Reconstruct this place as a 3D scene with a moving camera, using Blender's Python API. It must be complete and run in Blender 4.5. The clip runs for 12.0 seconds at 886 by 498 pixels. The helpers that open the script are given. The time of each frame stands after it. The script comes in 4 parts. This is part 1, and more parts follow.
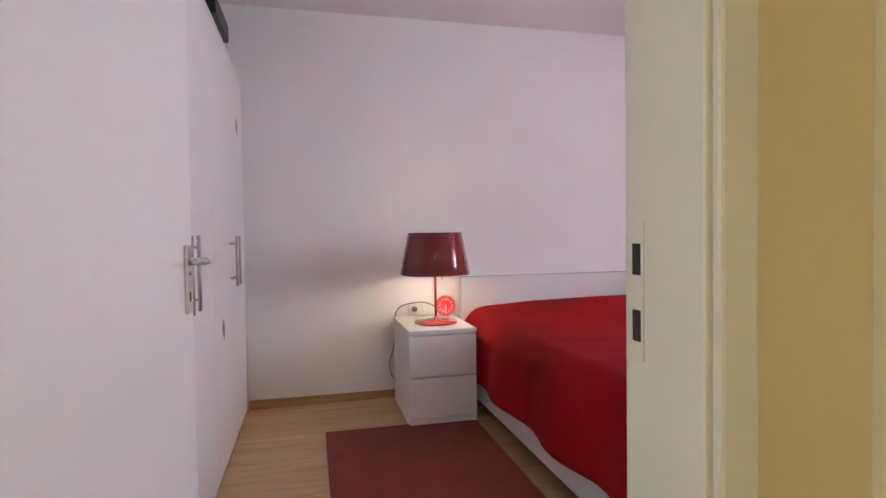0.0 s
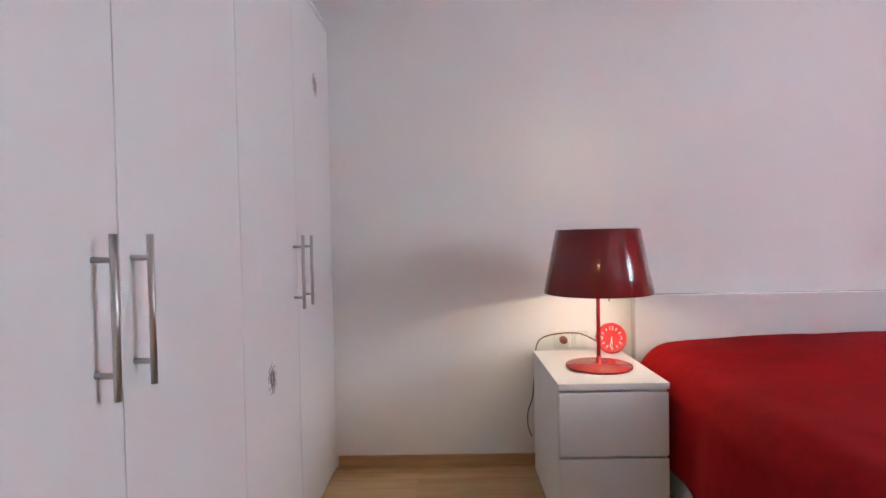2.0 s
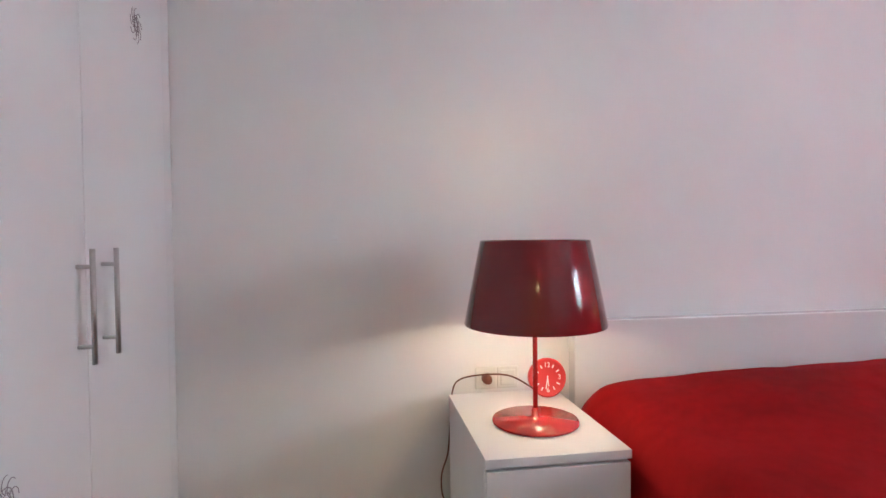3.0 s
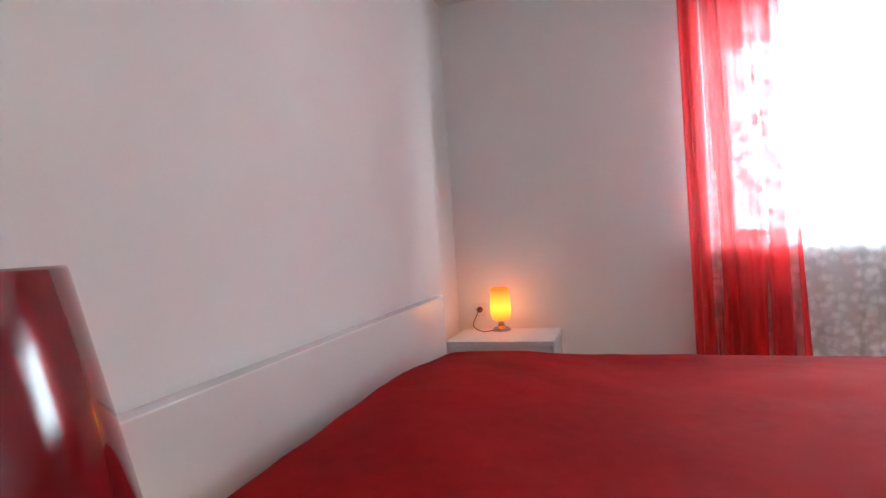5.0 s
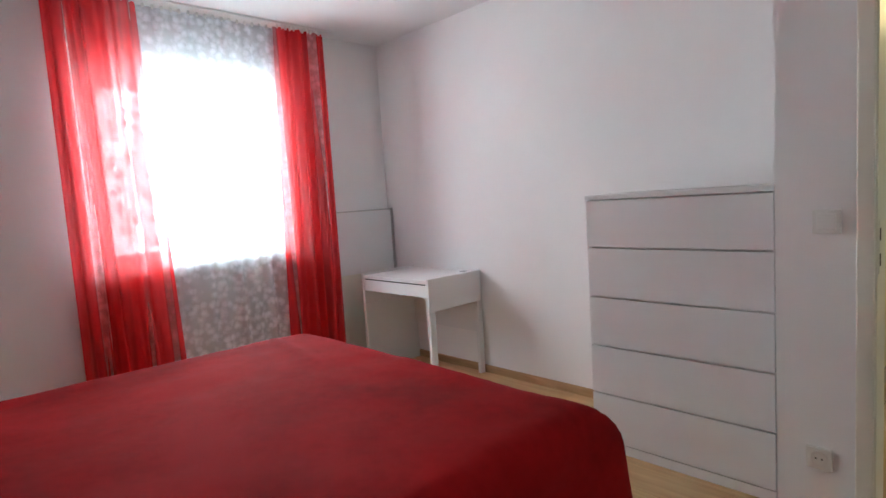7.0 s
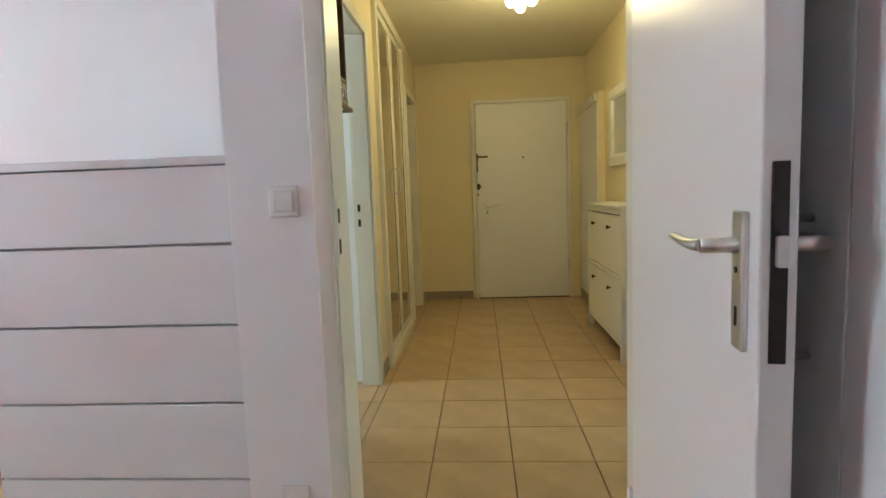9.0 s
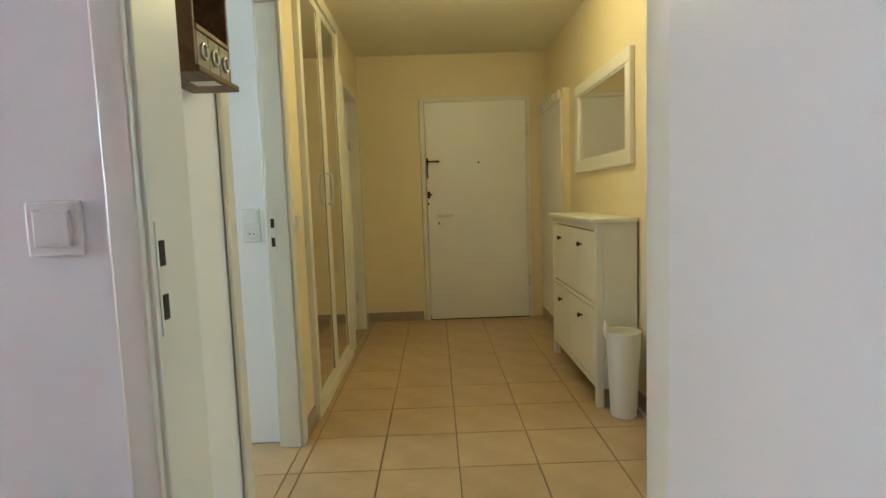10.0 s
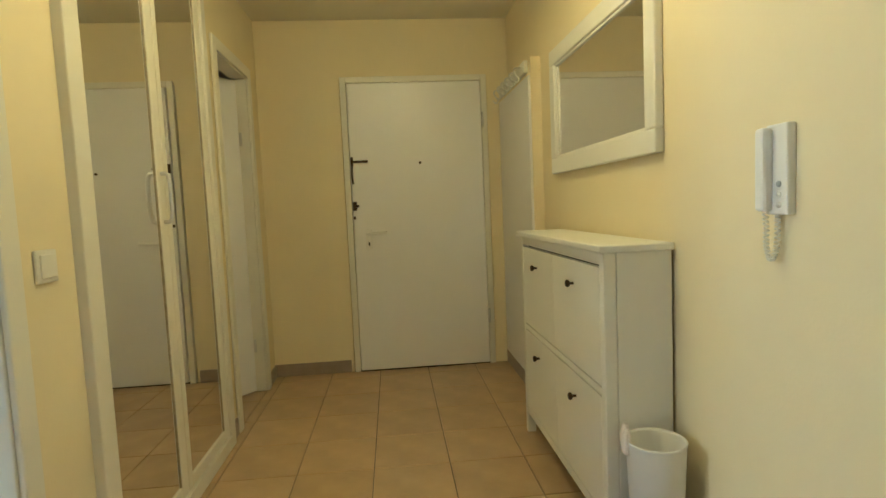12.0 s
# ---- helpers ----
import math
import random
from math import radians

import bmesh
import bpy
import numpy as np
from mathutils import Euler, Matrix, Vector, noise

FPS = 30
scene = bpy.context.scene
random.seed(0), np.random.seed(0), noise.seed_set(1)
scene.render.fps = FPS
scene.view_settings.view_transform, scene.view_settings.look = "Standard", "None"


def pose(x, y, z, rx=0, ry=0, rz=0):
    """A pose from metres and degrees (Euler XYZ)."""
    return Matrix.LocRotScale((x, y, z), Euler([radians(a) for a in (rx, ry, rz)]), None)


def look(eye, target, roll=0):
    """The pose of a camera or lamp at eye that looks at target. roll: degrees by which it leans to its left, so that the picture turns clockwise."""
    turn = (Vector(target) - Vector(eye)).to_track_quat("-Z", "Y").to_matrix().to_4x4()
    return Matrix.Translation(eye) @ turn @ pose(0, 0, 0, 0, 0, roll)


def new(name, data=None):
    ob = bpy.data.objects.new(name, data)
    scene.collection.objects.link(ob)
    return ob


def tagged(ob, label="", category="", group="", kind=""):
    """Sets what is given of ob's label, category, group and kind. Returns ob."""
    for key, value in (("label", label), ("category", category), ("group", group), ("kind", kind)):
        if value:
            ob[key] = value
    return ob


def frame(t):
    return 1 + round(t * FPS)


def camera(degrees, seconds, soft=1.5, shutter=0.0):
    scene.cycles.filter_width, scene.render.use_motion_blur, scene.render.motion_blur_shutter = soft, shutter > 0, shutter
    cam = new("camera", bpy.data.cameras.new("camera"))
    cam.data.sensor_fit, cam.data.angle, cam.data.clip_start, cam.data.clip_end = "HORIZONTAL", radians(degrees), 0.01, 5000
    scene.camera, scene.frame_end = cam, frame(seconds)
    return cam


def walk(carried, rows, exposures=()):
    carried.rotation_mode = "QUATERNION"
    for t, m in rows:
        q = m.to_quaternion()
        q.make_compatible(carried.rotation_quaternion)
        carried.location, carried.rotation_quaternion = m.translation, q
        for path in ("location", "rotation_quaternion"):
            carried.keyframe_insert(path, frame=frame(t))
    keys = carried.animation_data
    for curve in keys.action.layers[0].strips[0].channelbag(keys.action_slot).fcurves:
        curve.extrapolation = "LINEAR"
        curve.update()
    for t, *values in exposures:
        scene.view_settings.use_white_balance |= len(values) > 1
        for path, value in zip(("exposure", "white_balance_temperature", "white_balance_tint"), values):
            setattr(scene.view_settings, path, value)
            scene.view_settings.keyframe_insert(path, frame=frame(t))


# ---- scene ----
cam = camera(78.0, 12.0)
PATH = [
    (0, (0.026, -0.643, 1.097), (0.495, 1.300, 1.044), -0.8),
    (0.5, (0.063, -0.319, 1.092), (0.306, 1.665, 1.033), -0.9),
    (1, (0.094, -0.027, 1.096), (0.174, 1.971, 1.038), -1.1),
    (1.5, (0.157, 0.227, 1.093), (0.157, 2.226, 1.027), -1.2),
    (2, (0.169, 0.432, 1.091), (0.148, 2.431, 1.046), -1.1),
    (2.5, (0.226, 0.712, 1.124), (0.247, 2.711, 1.080), -1.4),
    (2.7, (0.230, 0.831, 1.132), (0.319, 2.829, 1.088), -1.1),
    (4.3, (0.462, 1.925, 1.066), (2.034, 3.161, 1.044), -3.5),
    (4.5, (0.498, 1.981, 1.057), (2.177, 3.068, 1.072), -5.1),
    (5, (0.515, 2.042, 1.110), (2.419, 2.654, 1.073), -3.8),
    (5.5, (0.425, 2.121, 1.243), (2.422, 2.147, 1.140), -6.5),
    (6, (0.351, 2.235, 1.303), (2.280, 1.730, 1.149), -5.1),
    (6.5, (0.218, 2.257, 1.311), (1.976, 1.319, 1.140), -5.0),
    (7, (0.114, 2.244, 1.268), (1.565, 0.880, 1.087), -3.7),
    (7.5, (0.110, 2.258, 1.211), (1.101, 0.530, 1.034), -2.7),
    (7.7, (0.035, 2.109, 1.218), (0.920, 0.328, 1.006), -3.0),
    (9.3, (0.045, 1.365, 1.104), (0.104, -0.625, 0.910), -1.9),
    (9.5, (0.048, 1.266, 1.114), (0.088, -0.725, 0.926), -1.8),
    (10, (0.001, 0.835, 1.133), (-0.022, -1.156, 0.946), -2.0),
    (10.5, (0.004, 0.537, 1.163), (-0.011, -1.456, 0.990), -2.0),
    (11, (-0.010, 0.214, 1.184), (-0.013, -1.779, 1.012), -1.9),
    (11.5, (-0.083, -0.163, 1.165), (-0.165, -2.155, 1.010), -2.4),
    (12, (-0.195, -0.374, 1.135), (-0.374, -2.360, 0.979), -2.5),
]
walk(cam, [(t, look(eye, target, roll)) for t, eye, target, roll in PATH],
     exposures=[(0, 0.55, 5850, 12), (1.2, 0.60, 5850, 11), (2.7, 0.60, 5800, 7), (4.5, 0.48, 5950, 5), (6.0, 0.24, 6150, 5), (7.0, 0.02, 6050, 3), (7.7, 0.02, 6000, 2),
                (9.3, 0.60, 5700, 0), (10.5, 0.53, 5560, 0), (12, 0.80, 5420, -1)])

# ---- light ----
world = bpy.data.worlds.new("sky")
scene.world = world
world.use_nodes = True
sky = world.node_tree.nodes.new("ShaderNodeTexSky")
sky.sky_type, sky.sun_disc = "NISHITA", False
sky.sun_elevation, sky.sun_rotation = radians(40), radians(60)
world.node_tree.links.new(sky.outputs["Color"], world.node_tree.nodes["Background"].inputs["Color"])
world.node_tree.nodes["Background"].inputs["Strength"].default_value = 0.12


def area_lamp(name, m, width, height, watts, colour):
    data = bpy.data.lights.new(name, "AREA")
    data.shape, data.size, data.size_y, data.energy, data.color = "RECTANGLE", width, height, watts, colour
    ob = new(name, data)
    ob.matrix_world = m
    return ob


def bulb_light(name, place, watts, colour, radius=0.03):
    data = bpy.data.lights.new(name, "POINT")
    data.energy, data.color, data.shadow_soft_size = watts, colour, radius
    ob = new(name, data)
    ob.location = place
    return ob


WINDOW_WATTS, KITCHEN_WATTS, SIDE_WATTS, HALL_WATTS = 112, 16, 14, 4.1
area_lamp("window_daylight", look((3.97, 0.91, 1.555), (0, 0.91, 1.555)), 1.1, 1.13, WINDOW_WATTS, (0.86, 0.96, 1.0))
area_lamp("side_room_daylight", look((-3.25, -0.90, 1.5), (0, -0.80, 1.35)), 0.8, 1.15, SIDE_WATTS, (0.87, 1.0, 0.93))
area_lamp("kitchen_daylight", look((3.70, -1.21, 1.55), (0, -1.21, 1.45)), 0.8, 1.2, KITCHEN_WATTS, (0.9, 1.0, 0.97))

# ---- materials ----
def material(name, colour, rough=0.6, metal=0.0, scale=30.0, vary=0.06, bump=0.05, bump_scale=200.0, sheen=0.0, coat=0.0, island=0.0):
    """A painted, plastic, cloth or metal surface with two scales of variation."""
    mat = bpy.data.materials.new(name)
    mat.use_nodes = True
    nt = mat.node_tree
    n, l = nt.nodes, nt.links
    b = n["Principled BSDF"]
    b.inputs["Roughness"].default_value, b.inputs["Metallic"].default_value = rough, metal
    b.inputs["Sheen Weight"].default_value, b.inputs["Coat Weight"].default_value = sheen, coat
    co = n.new("ShaderNodeTexCoord")
    big, fine = n.new("ShaderNodeTexNoise"), n.new("ShaderNodeTexNoise")
    big.inputs["Scale"].default_value, big.inputs["Detail"].default_value = scale / 12, 4
    fine.inputs["Scale"].default_value, fine.inputs["Detail"].default_value = bump_scale, 3
    for t in (big, fine):
        l.new(co.outputs["Object"], t.inputs["Vector"])
    ramp = n.new("ShaderNodeMapRange")
    ramp.inputs["From Min"].default_value, ramp.inputs["From Max"].default_value = 0.3, 0.7
    ramp.inputs["To Min"].default_value, ramp.inputs["To Max"].default_value = 1 - vary, 1 + vary
    l.new(big.outputs["Fac"], ramp.inputs["Value"])
    mix = n.new("ShaderNodeVectorMath")
    mix.operation = "SCALE"
    mix.inputs[0].default_value = colour
    l.new(ramp.outputs["Result"], mix.inputs["Scale"])
    last = mix.outputs["Vector"]
    if island:
        info = n.new("ShaderNodeObjectInfo")
        r2 = n.new("ShaderNodeMapRange")
        r2.inputs["To Min"].default_value, r2.inputs["To Max"].default_value = 1 - island, 1 + island
        l.new(info.outputs["Random"], r2.inputs["Value"])
        m2 = n.new("ShaderNodeVectorMath")
        m2.operation = "SCALE"
        l.new(last, m2.inputs[0])
        l.new(r2.outputs["Result"], m2.inputs["Scale"])
        last = m2.outputs["Vector"]
    l.new(last, b.inputs["Base Color"])
    if bump:
        bp = n.new("ShaderNodeBump")
        bp.inputs["Strength"].default_value, bp.inputs["Distance"].default_value = bump, 0.002
        l.new(fine.outputs["Fac"], bp.inputs["Height"])
        l.new(bp.outputs["Normal"], b.inputs["Normal"])
    return mat


def wood(name, dark, light, rough, axis="x", island=0.0, fine=1.0):
    """Wood or wood decor with grain drawn out along one axis."""
    mat = material(name, light, rough, bump=0.04, island=0.0)
    nt = mat.node_tree
    n, l = nt.nodes, nt.links
    b = n["Principled BSDF"]
    co, mp, info = n.new("ShaderNodeTexCoord"), n.new("ShaderNodeMapping"), n.new("ShaderNodeObjectInfo")
    stretch = {"x": (1.2, 14, 14), "y": (14, 1.2, 14), "z": (14, 14, 1.2)}[axis]
    mp.inputs["Scale"].default_value = [v * fine for v in stretch]
    l.new(co.outputs["Object"], mp.inputs["Vector"])
    shift = n.new("ShaderNodeVectorMath")
    shift.operation = "MULTIPLY_ADD"
    shift.inputs[1].default_value = (1, 1, 1)
    l.new(mp.outputs["Vector"], shift.inputs[0])
    scl = n.new("ShaderNodeVectorMath")
    scl.operation = "SCALE"
    scl.inputs[0].default_value = (31, 17, 23)
    l.new(info.outputs["Random"], scl.inputs["Scale"])
    l.new(scl.outputs["Vector"], shift.inputs[2])
    grain = n.new("ShaderNodeTexNoise")
    grain.inputs["Scale"].default_value, grain.inputs["Detail"].default_value, grain.inputs["Distortion"].default_value = 2.2, 6, 0.8
    l.new(shift.outputs["Vector"], grain.inputs["Vector"])
    cr = n.new("ShaderNodeValToRGB")
    cr.color_ramp.elements[0].position, cr.color_ramp.elements[1].position = 0.32, 0.68
    cr.color_ramp.elements[0].color, cr.color_ramp.elements[1].color = (*dark, 1), (*light, 1)
    l.new(grain.outputs["Fac"], cr.inputs["Fac"])
    r2, m2 = n.new("ShaderNodeMapRange"), n.new("ShaderNodeVectorMath")
    r2.inputs["To Min"].default_value, r2.inputs["To Max"].default_value = 1 - island, 1 + island
    l.new(info.outputs["Random"], r2.inputs["Value"])
    m2.operation = "SCALE"
    l.new(cr.outputs["Color"], m2.inputs[0])
    l.new(r2.outputs["Result"], m2.inputs["Scale"])
    l.new(m2.outputs["Vector"], b.inputs["Base Color"])
    return mat


def sheer(name, colour, clear, pattern=0.0, stripes=0.0):
    """Thin curtain cloth: part see-through, part translucent; pattern: woven flowers that are denser; stripes: thinner upright bands."""
    mat = bpy.data.materials.new(name)
    mat.use_nodes = True
    n, l = mat.node_tree.nodes, mat.node_tree.links
    n.remove(n["Principled BSDF"])
    out = n["Material Output"]
    tr, tl, df = n.new("ShaderNodeBsdfTransparent"), n.new("ShaderNodeBsdfTranslucent"), n.new("ShaderNodeBsdfDiffuse")
    tl.inputs["Color"].default_value = df.inputs["Color"].default_value = (*colour, 1)
    tr.inputs["Color"].default_value = (*[min(1, 0.45 + c) for c in colour], 1)
    cloth, mix = n.new("ShaderNodeMixShader"), n.new("ShaderNodeMixShader")
    cloth.inputs["Fac"].default_value = 0.5
    l.new(df.outputs[0], cloth.inputs[1])
    l.new(tl.outputs[0], cloth.inputs[2])
    mix.inputs["Fac"].default_value = 1 - clear
    if pattern:
        co, vo, ns, mr = n.new("ShaderNodeTexCoord"), n.new("ShaderNodeTexVoronoi"), n.new("ShaderNodeTexNoise"), n.new("ShaderNodeMapRange")
        vo.inputs["Scale"].default_value, ns.inputs["Scale"].default_value, ns.inputs["Detail"].default_value = 21, 34, 6
        mx = n.new("ShaderNodeMath")
        mx.operation = "MULTIPLY_ADD"
        mx.inputs[1].default_value = 0.9
        l.new(co.outputs["Object"], vo.inputs["Vector"])
        l.new(co.outputs["Object"], ns.inputs["Vector"])
        l.new(ns.outputs["Fac"], mx.inputs[0])
        l.new(vo.outputs["Distance"], mx.inputs[2])
        mr.inputs["From Min"].default_value, mr.inputs["From Max"].default_value = 0.62, 1.12
        mr.inputs["To Min"].default_value, mr.inputs["To Max"].default_value = min(1, 1 - clear + pattern), 1 - clear
        l.new(mx.outputs[0], mr.inputs["Value"])
        l.new(mr.outputs["Result"], mix.inputs["Fac"])
    if stripes:
        co, mp, ns, mr = n.new("ShaderNodeTexCoord"), n.new("ShaderNodeMapping"), n.new("ShaderNodeTexNoise"), n.new("ShaderNodeMapRange")
        mp.inputs["Scale"].default_value = (0.0, 13.0, 0.2)
        l.new(co.outputs["Object"], mp.inputs["Vector"])
        l.new(mp.outputs["Vector"], ns.inputs["Vector"])
        ns.inputs["Scale"].default_value, ns.inputs["Detail"].default_value = 1.0, 2
        mr.inputs["From Min"].default_value, mr.inputs["From Max"].default_value = 0.50, 0.64
        mr.inputs["To Min"].default_value, mr.inputs["To Max"].default_value = 1 - clear, max(0.05, 1 - clear - stripes)
        l.new(ns.outputs["Fac"], mr.inputs["Value"])
        l.new(mr.outputs["Result"], mix.inputs["Fac"])
    l.new(tr.outputs[0], mix.inputs[1])
    l.new(cloth.outputs[0], mix.inputs[2])
    l.new(mix.outputs[0], out.inputs["Surface"])
    return mat


def glow(name, colour, strength, low=None, z0=0.0, z1=1.0, mid=None):
    """A lit lamp glass; low, mid: the bulb's fall-off painted into the emission, rising from height z0 of the object.
    """
    mat = bpy.data.materials.new(name)
    mat.use_nodes = True
    n, l = mat.node_tree.nodes, mat.node_tree.links
    b = n["Principled BSDF"]
    b.inputs["Base Color"].default_value = (*colour, 1)
    b.inputs["Emission Color"].default_value, b.inputs["Emission Strength"].default_value = (*colour, 1), strength
    if low:
        co, sp, mr, cr = n.new("ShaderNodeTexCoord"), n.new("ShaderNodeSeparateXYZ"), n.new("ShaderNodeMapRange"), n.new("ShaderNodeValToRGB")
        l.new(co.outputs["Object"], sp.inputs[0])
        mr.inputs["From Min"].default_value, mr.inputs["From Max"].default_value = z0, z1
        l.new(sp.outputs["Z"], mr.inputs["Value"])
        l.new(mr.outputs["Result"], cr.inputs["Fac"])
        cr.color_ramp.elements[0].color, cr.color_ramp.elements[1].color = (*low, 1), (*colour, 1)
        if mid:
            cr.color_ramp.elements.new(0.38).color = (*mid, 1)
        l.new(cr.outputs["Color"], b.inputs["Emission Color"])
    return mat


def velvet(name):
    """Plush red throw with brushed darker and lighter patches."""
    mat = material(name, (0.42, 0.008, 0.016), 0.85, scale=40, vary=0.0, bump=0.35, bump_scale=420, sheen=0.0)
    n, l = mat.node_tree.nodes, mat.node_tree.links
    b = n["Principled BSDF"]
    b.inputs["Specular IOR Level"].default_value = 0.08
    co, a, c, mr = n.new("ShaderNodeTexCoord"), n.new("ShaderNodeTexNoise"), n.new("ShaderNodeTexNoise"), n.new("ShaderNodeValToRGB")
    a.inputs["Scale"].default_value, a.inputs["Detail"].default_value, a.inputs["Distortion"].default_value = 1.7, 4, 0.3
    c.inputs["Scale"].default_value, c.inputs["Detail"].default_value = 26, 4
    add = n.new("ShaderNodeMath")
    add.operation = "MULTIPLY_ADD"
    add.inputs[1].default_value = 0.3
    l.new(co.outputs["Object"], a.inputs["Vector"])
    l.new(co.outputs["Object"], c.inputs["Vector"])
    l.new(c.outputs["Fac"], add.inputs[0])
    l.new(a.outputs["Fac"], add.inputs[2])
    e = mr.color_ramp.elements
    e[0].position, e[1].position = 0.40, 0.80
    e[0].color, e[1].color = (0.185, 0.0035, 0.0045, 1), (0.335, 0.007, 0.009, 1)
    l.new(add.outputs[0], mr.inputs["Fac"])
    l.new(mr.outputs["Color"], b.inputs["Base Color"])
    return mat


M = {}
M["wall"] = material("white_wall_paint", (0.86, 0.845, 0.84), 0.9, vary=0.015, bump=0.25, bump_scale=90)
M["yellow"] = material("yellow_wall_paint", (0.79, 0.69, 0.455), 0.9, vary=0.02, bump=0.25, bump_scale=90)
M["ceiling"] = material("ceiling_paint", (0.82, 0.81, 0.80), 0.95, vary=0.01, bump=0.3, bump_scale=70)
M["hall_ceiling"] = material("hall_ceiling_paint", (0.80, 0.76, 0.62), 0.95, vary=0.01, bump=0.3, bump_scale=70)
M["white"] = material("white_laminate", (0.78, 0.77, 0.77), 0.38, vary=0.01, bump=0.02)
M["gloss"] = material("white_gloss_laminate", (0.79, 0.78, 0.77), 0.16, vary=0.01, bump=0.01)
M["satin"] = material("white_door_lacquer", (0.80, 0.79, 0.78), 0.33, vary=0.012, bump=0.05, bump_scale=60)
M["frame"] = material("cream_frame_lacquer", (0.77, 0.74, 0.64), 0.35, vary=0.02, bump=0.06, bump_scale=60)
M["shoe"] = material("white_painted_wood", (0.79, 0.78, 0.72), 0.42, vary=0.02, bump=0.05, bump_scale=80)
M["steel"] = material("brushed_steel", (0.55, 0.54, 0.53), 0.32, 1.0, vary=0.05, bump=0.05, bump_scale=300)
M["alu"] = material("satin_aluminium", (0.66, 0.65, 0.63), 0.36, 1.0, vary=0.05, bump=0.05, bump_scale=300)
M["dark"] = material("dark_metal", (0.035, 0.03, 0.028), 0.42, 0.6, vary=0.1)
M["bronze"] = material("dark_bronze", (0.05, 0.03, 0.018), 0.35, 0.7, vary=0.1)
# Black for slits and holes, their shade put into the colour.
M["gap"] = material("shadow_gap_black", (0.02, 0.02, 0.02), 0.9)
M["red_gloss"] = material("dark_red_lacquer", (0.17, 0.006, 0.009), 0.10, vary=0.04, bump=0.0, coat=0.15)
M["red_in"] = material("white_shade_lining", (0.8, 0.75, 0.68), 0.6)
M["red_base"] = material("red_lacquered_metal", (0.42, 0.02, 0.02), 0.25, vary=0.04, bump=0.01, coat=0.3)
M["clock"] = material("red_plastic", (0.62, 0.035, 0.035), 0.35, vary=0.03)
M["print"] = material("white_print", (0.85, 0.8, 0.78), 0.5)
M["rug"] = material("dark_red_rug_pile", (0.18, 0.010, 0.005), 0.98, scale=80, vary=0.16, bump=0.9, bump_scale=500, sheen=0.1)
M["throw"] = velvet("red_plush_throw")
M["plank"] = wood("oak_laminate", (0.46, 0.275, 0.125), (0.60, 0.385, 0.19), 0.36, "x", 0.07, 0.7)
M["skirting"] = wood("oak_skirting", (0.36, 0.20, 0.09), (0.50, 0.31, 0.16), 0.4, "x")
M["tile"] = material("beige_ceramic_tile", (0.48, 0.34, 0.19), 0.3, scale=70, vary=0.13, bump=0.06, bump_scale=40, island=0.05)
M["grout"] = material("dark_grout", (0.16, 0.13, 0.10), 0.95, vary=0.15)
M["plinth"] = material("grey_stone_skirting", (0.34, 0.27, 0.22), 0.35, scale=90, vary=0.12)
M["shelf"] = wood("brown_stained_wood", (0.09, 0.045, 0.018), (0.20, 0.11, 0.05), 0.5, "y")
M["drawerwood"] = wood("pale_worn_wood", (0.28, 0.23, 0.14), (0.42, 0.36, 0.24), 0.55, "y")
M["mirror"] = material("mirror_silver", (0.86, 0.86, 0.85), 0.015, 1.0, vary=0.0, bump=0.0)
M["plastic"] = material("white_plastic", (0.80, 0.79, 0.76), 0.35, vary=0.01, bump=0.0)
M["cable"] = material("brown_cable", (0.16, 0.05, 0.03), 0.5)
M["ink"] = material("grey_print", (0.32, 0.27, 0.29), 0.6)
M["grey"] = material("grey_button", (0.30, 0.31, 0.32), 0.5)
M["red_sheer"] = sheer("red_voile", (0.74, 0.03, 0.035), 0.13, stripes=0.60)
M["lace"] = sheer("white_lace_net", (0.86, 0.88, 0.92), 0.40, 0.42)
M["globe"] = glow("lit_opal_glass", (1.0, 0.86, 0.55), 9)
M["lamp_top"] = glow("lit_lamp_mouth", (1.0, 0.82, 0.62), 1.6)
# Yellow band at bulb height: the bulb's glow painted into the emission ramp.
M["orange"] = glow("lit_orange_glass", (1.0, 0.10, 0.008), 1.25, (1.0, 0.22, 0.012), 0.07, 0.25, (1.0, 0.62, 0.05))
M["outside"] = glow("bright_sky", (0.95, 0.98, 1.0), 3.5)
M["brass"] = material("nickel_lamp_foot", (0.45, 0.40, 0.36), 0.25, 1.0)
glass = bpy.data.materials.new("window_glass")
glass.use_nodes = True
gb = glass.node_tree.nodes["Principled BSDF"]
gb.inputs["Transmission Weight"].default_value, gb.inputs["Roughness"].default_value, gb.inputs["IOR"].default_value = 1.0, 0.0, 1.45
M["glass"] = glass


# ---- building helpers ----
def box(bm, x0, x1, y0, y1, z0, z1, bevel=0.0, m=None):
    made = bmesh.ops.create_cube(bm, size=1.0, matrix=Matrix.LocRotScale(((x0 + x1) / 2, (y0 + y1) / 2, (z0 + z1) / 2), None, (x1 - x0, y1 - y0, z1 - z0)))
    verts = made["verts"]
    if bevel:
        edges = list({e for v in verts for e in v.link_edges})
        out = bmesh.ops.bevel(bm, geom=edges, offset=bevel, segments=2, affect="EDGES", profile=0.5)
        verts = out["verts"] if not m else list({v for f in out["faces"] for v in f.verts})
    if m:
        bmesh.ops.transform(bm, matrix=m, verts=verts)
    return bm


def boxes(*rows, bevel=0.0):
    bm = bmesh.new()
    for row in rows:
        box(bm, *row, bevel=bevel)
    return bm


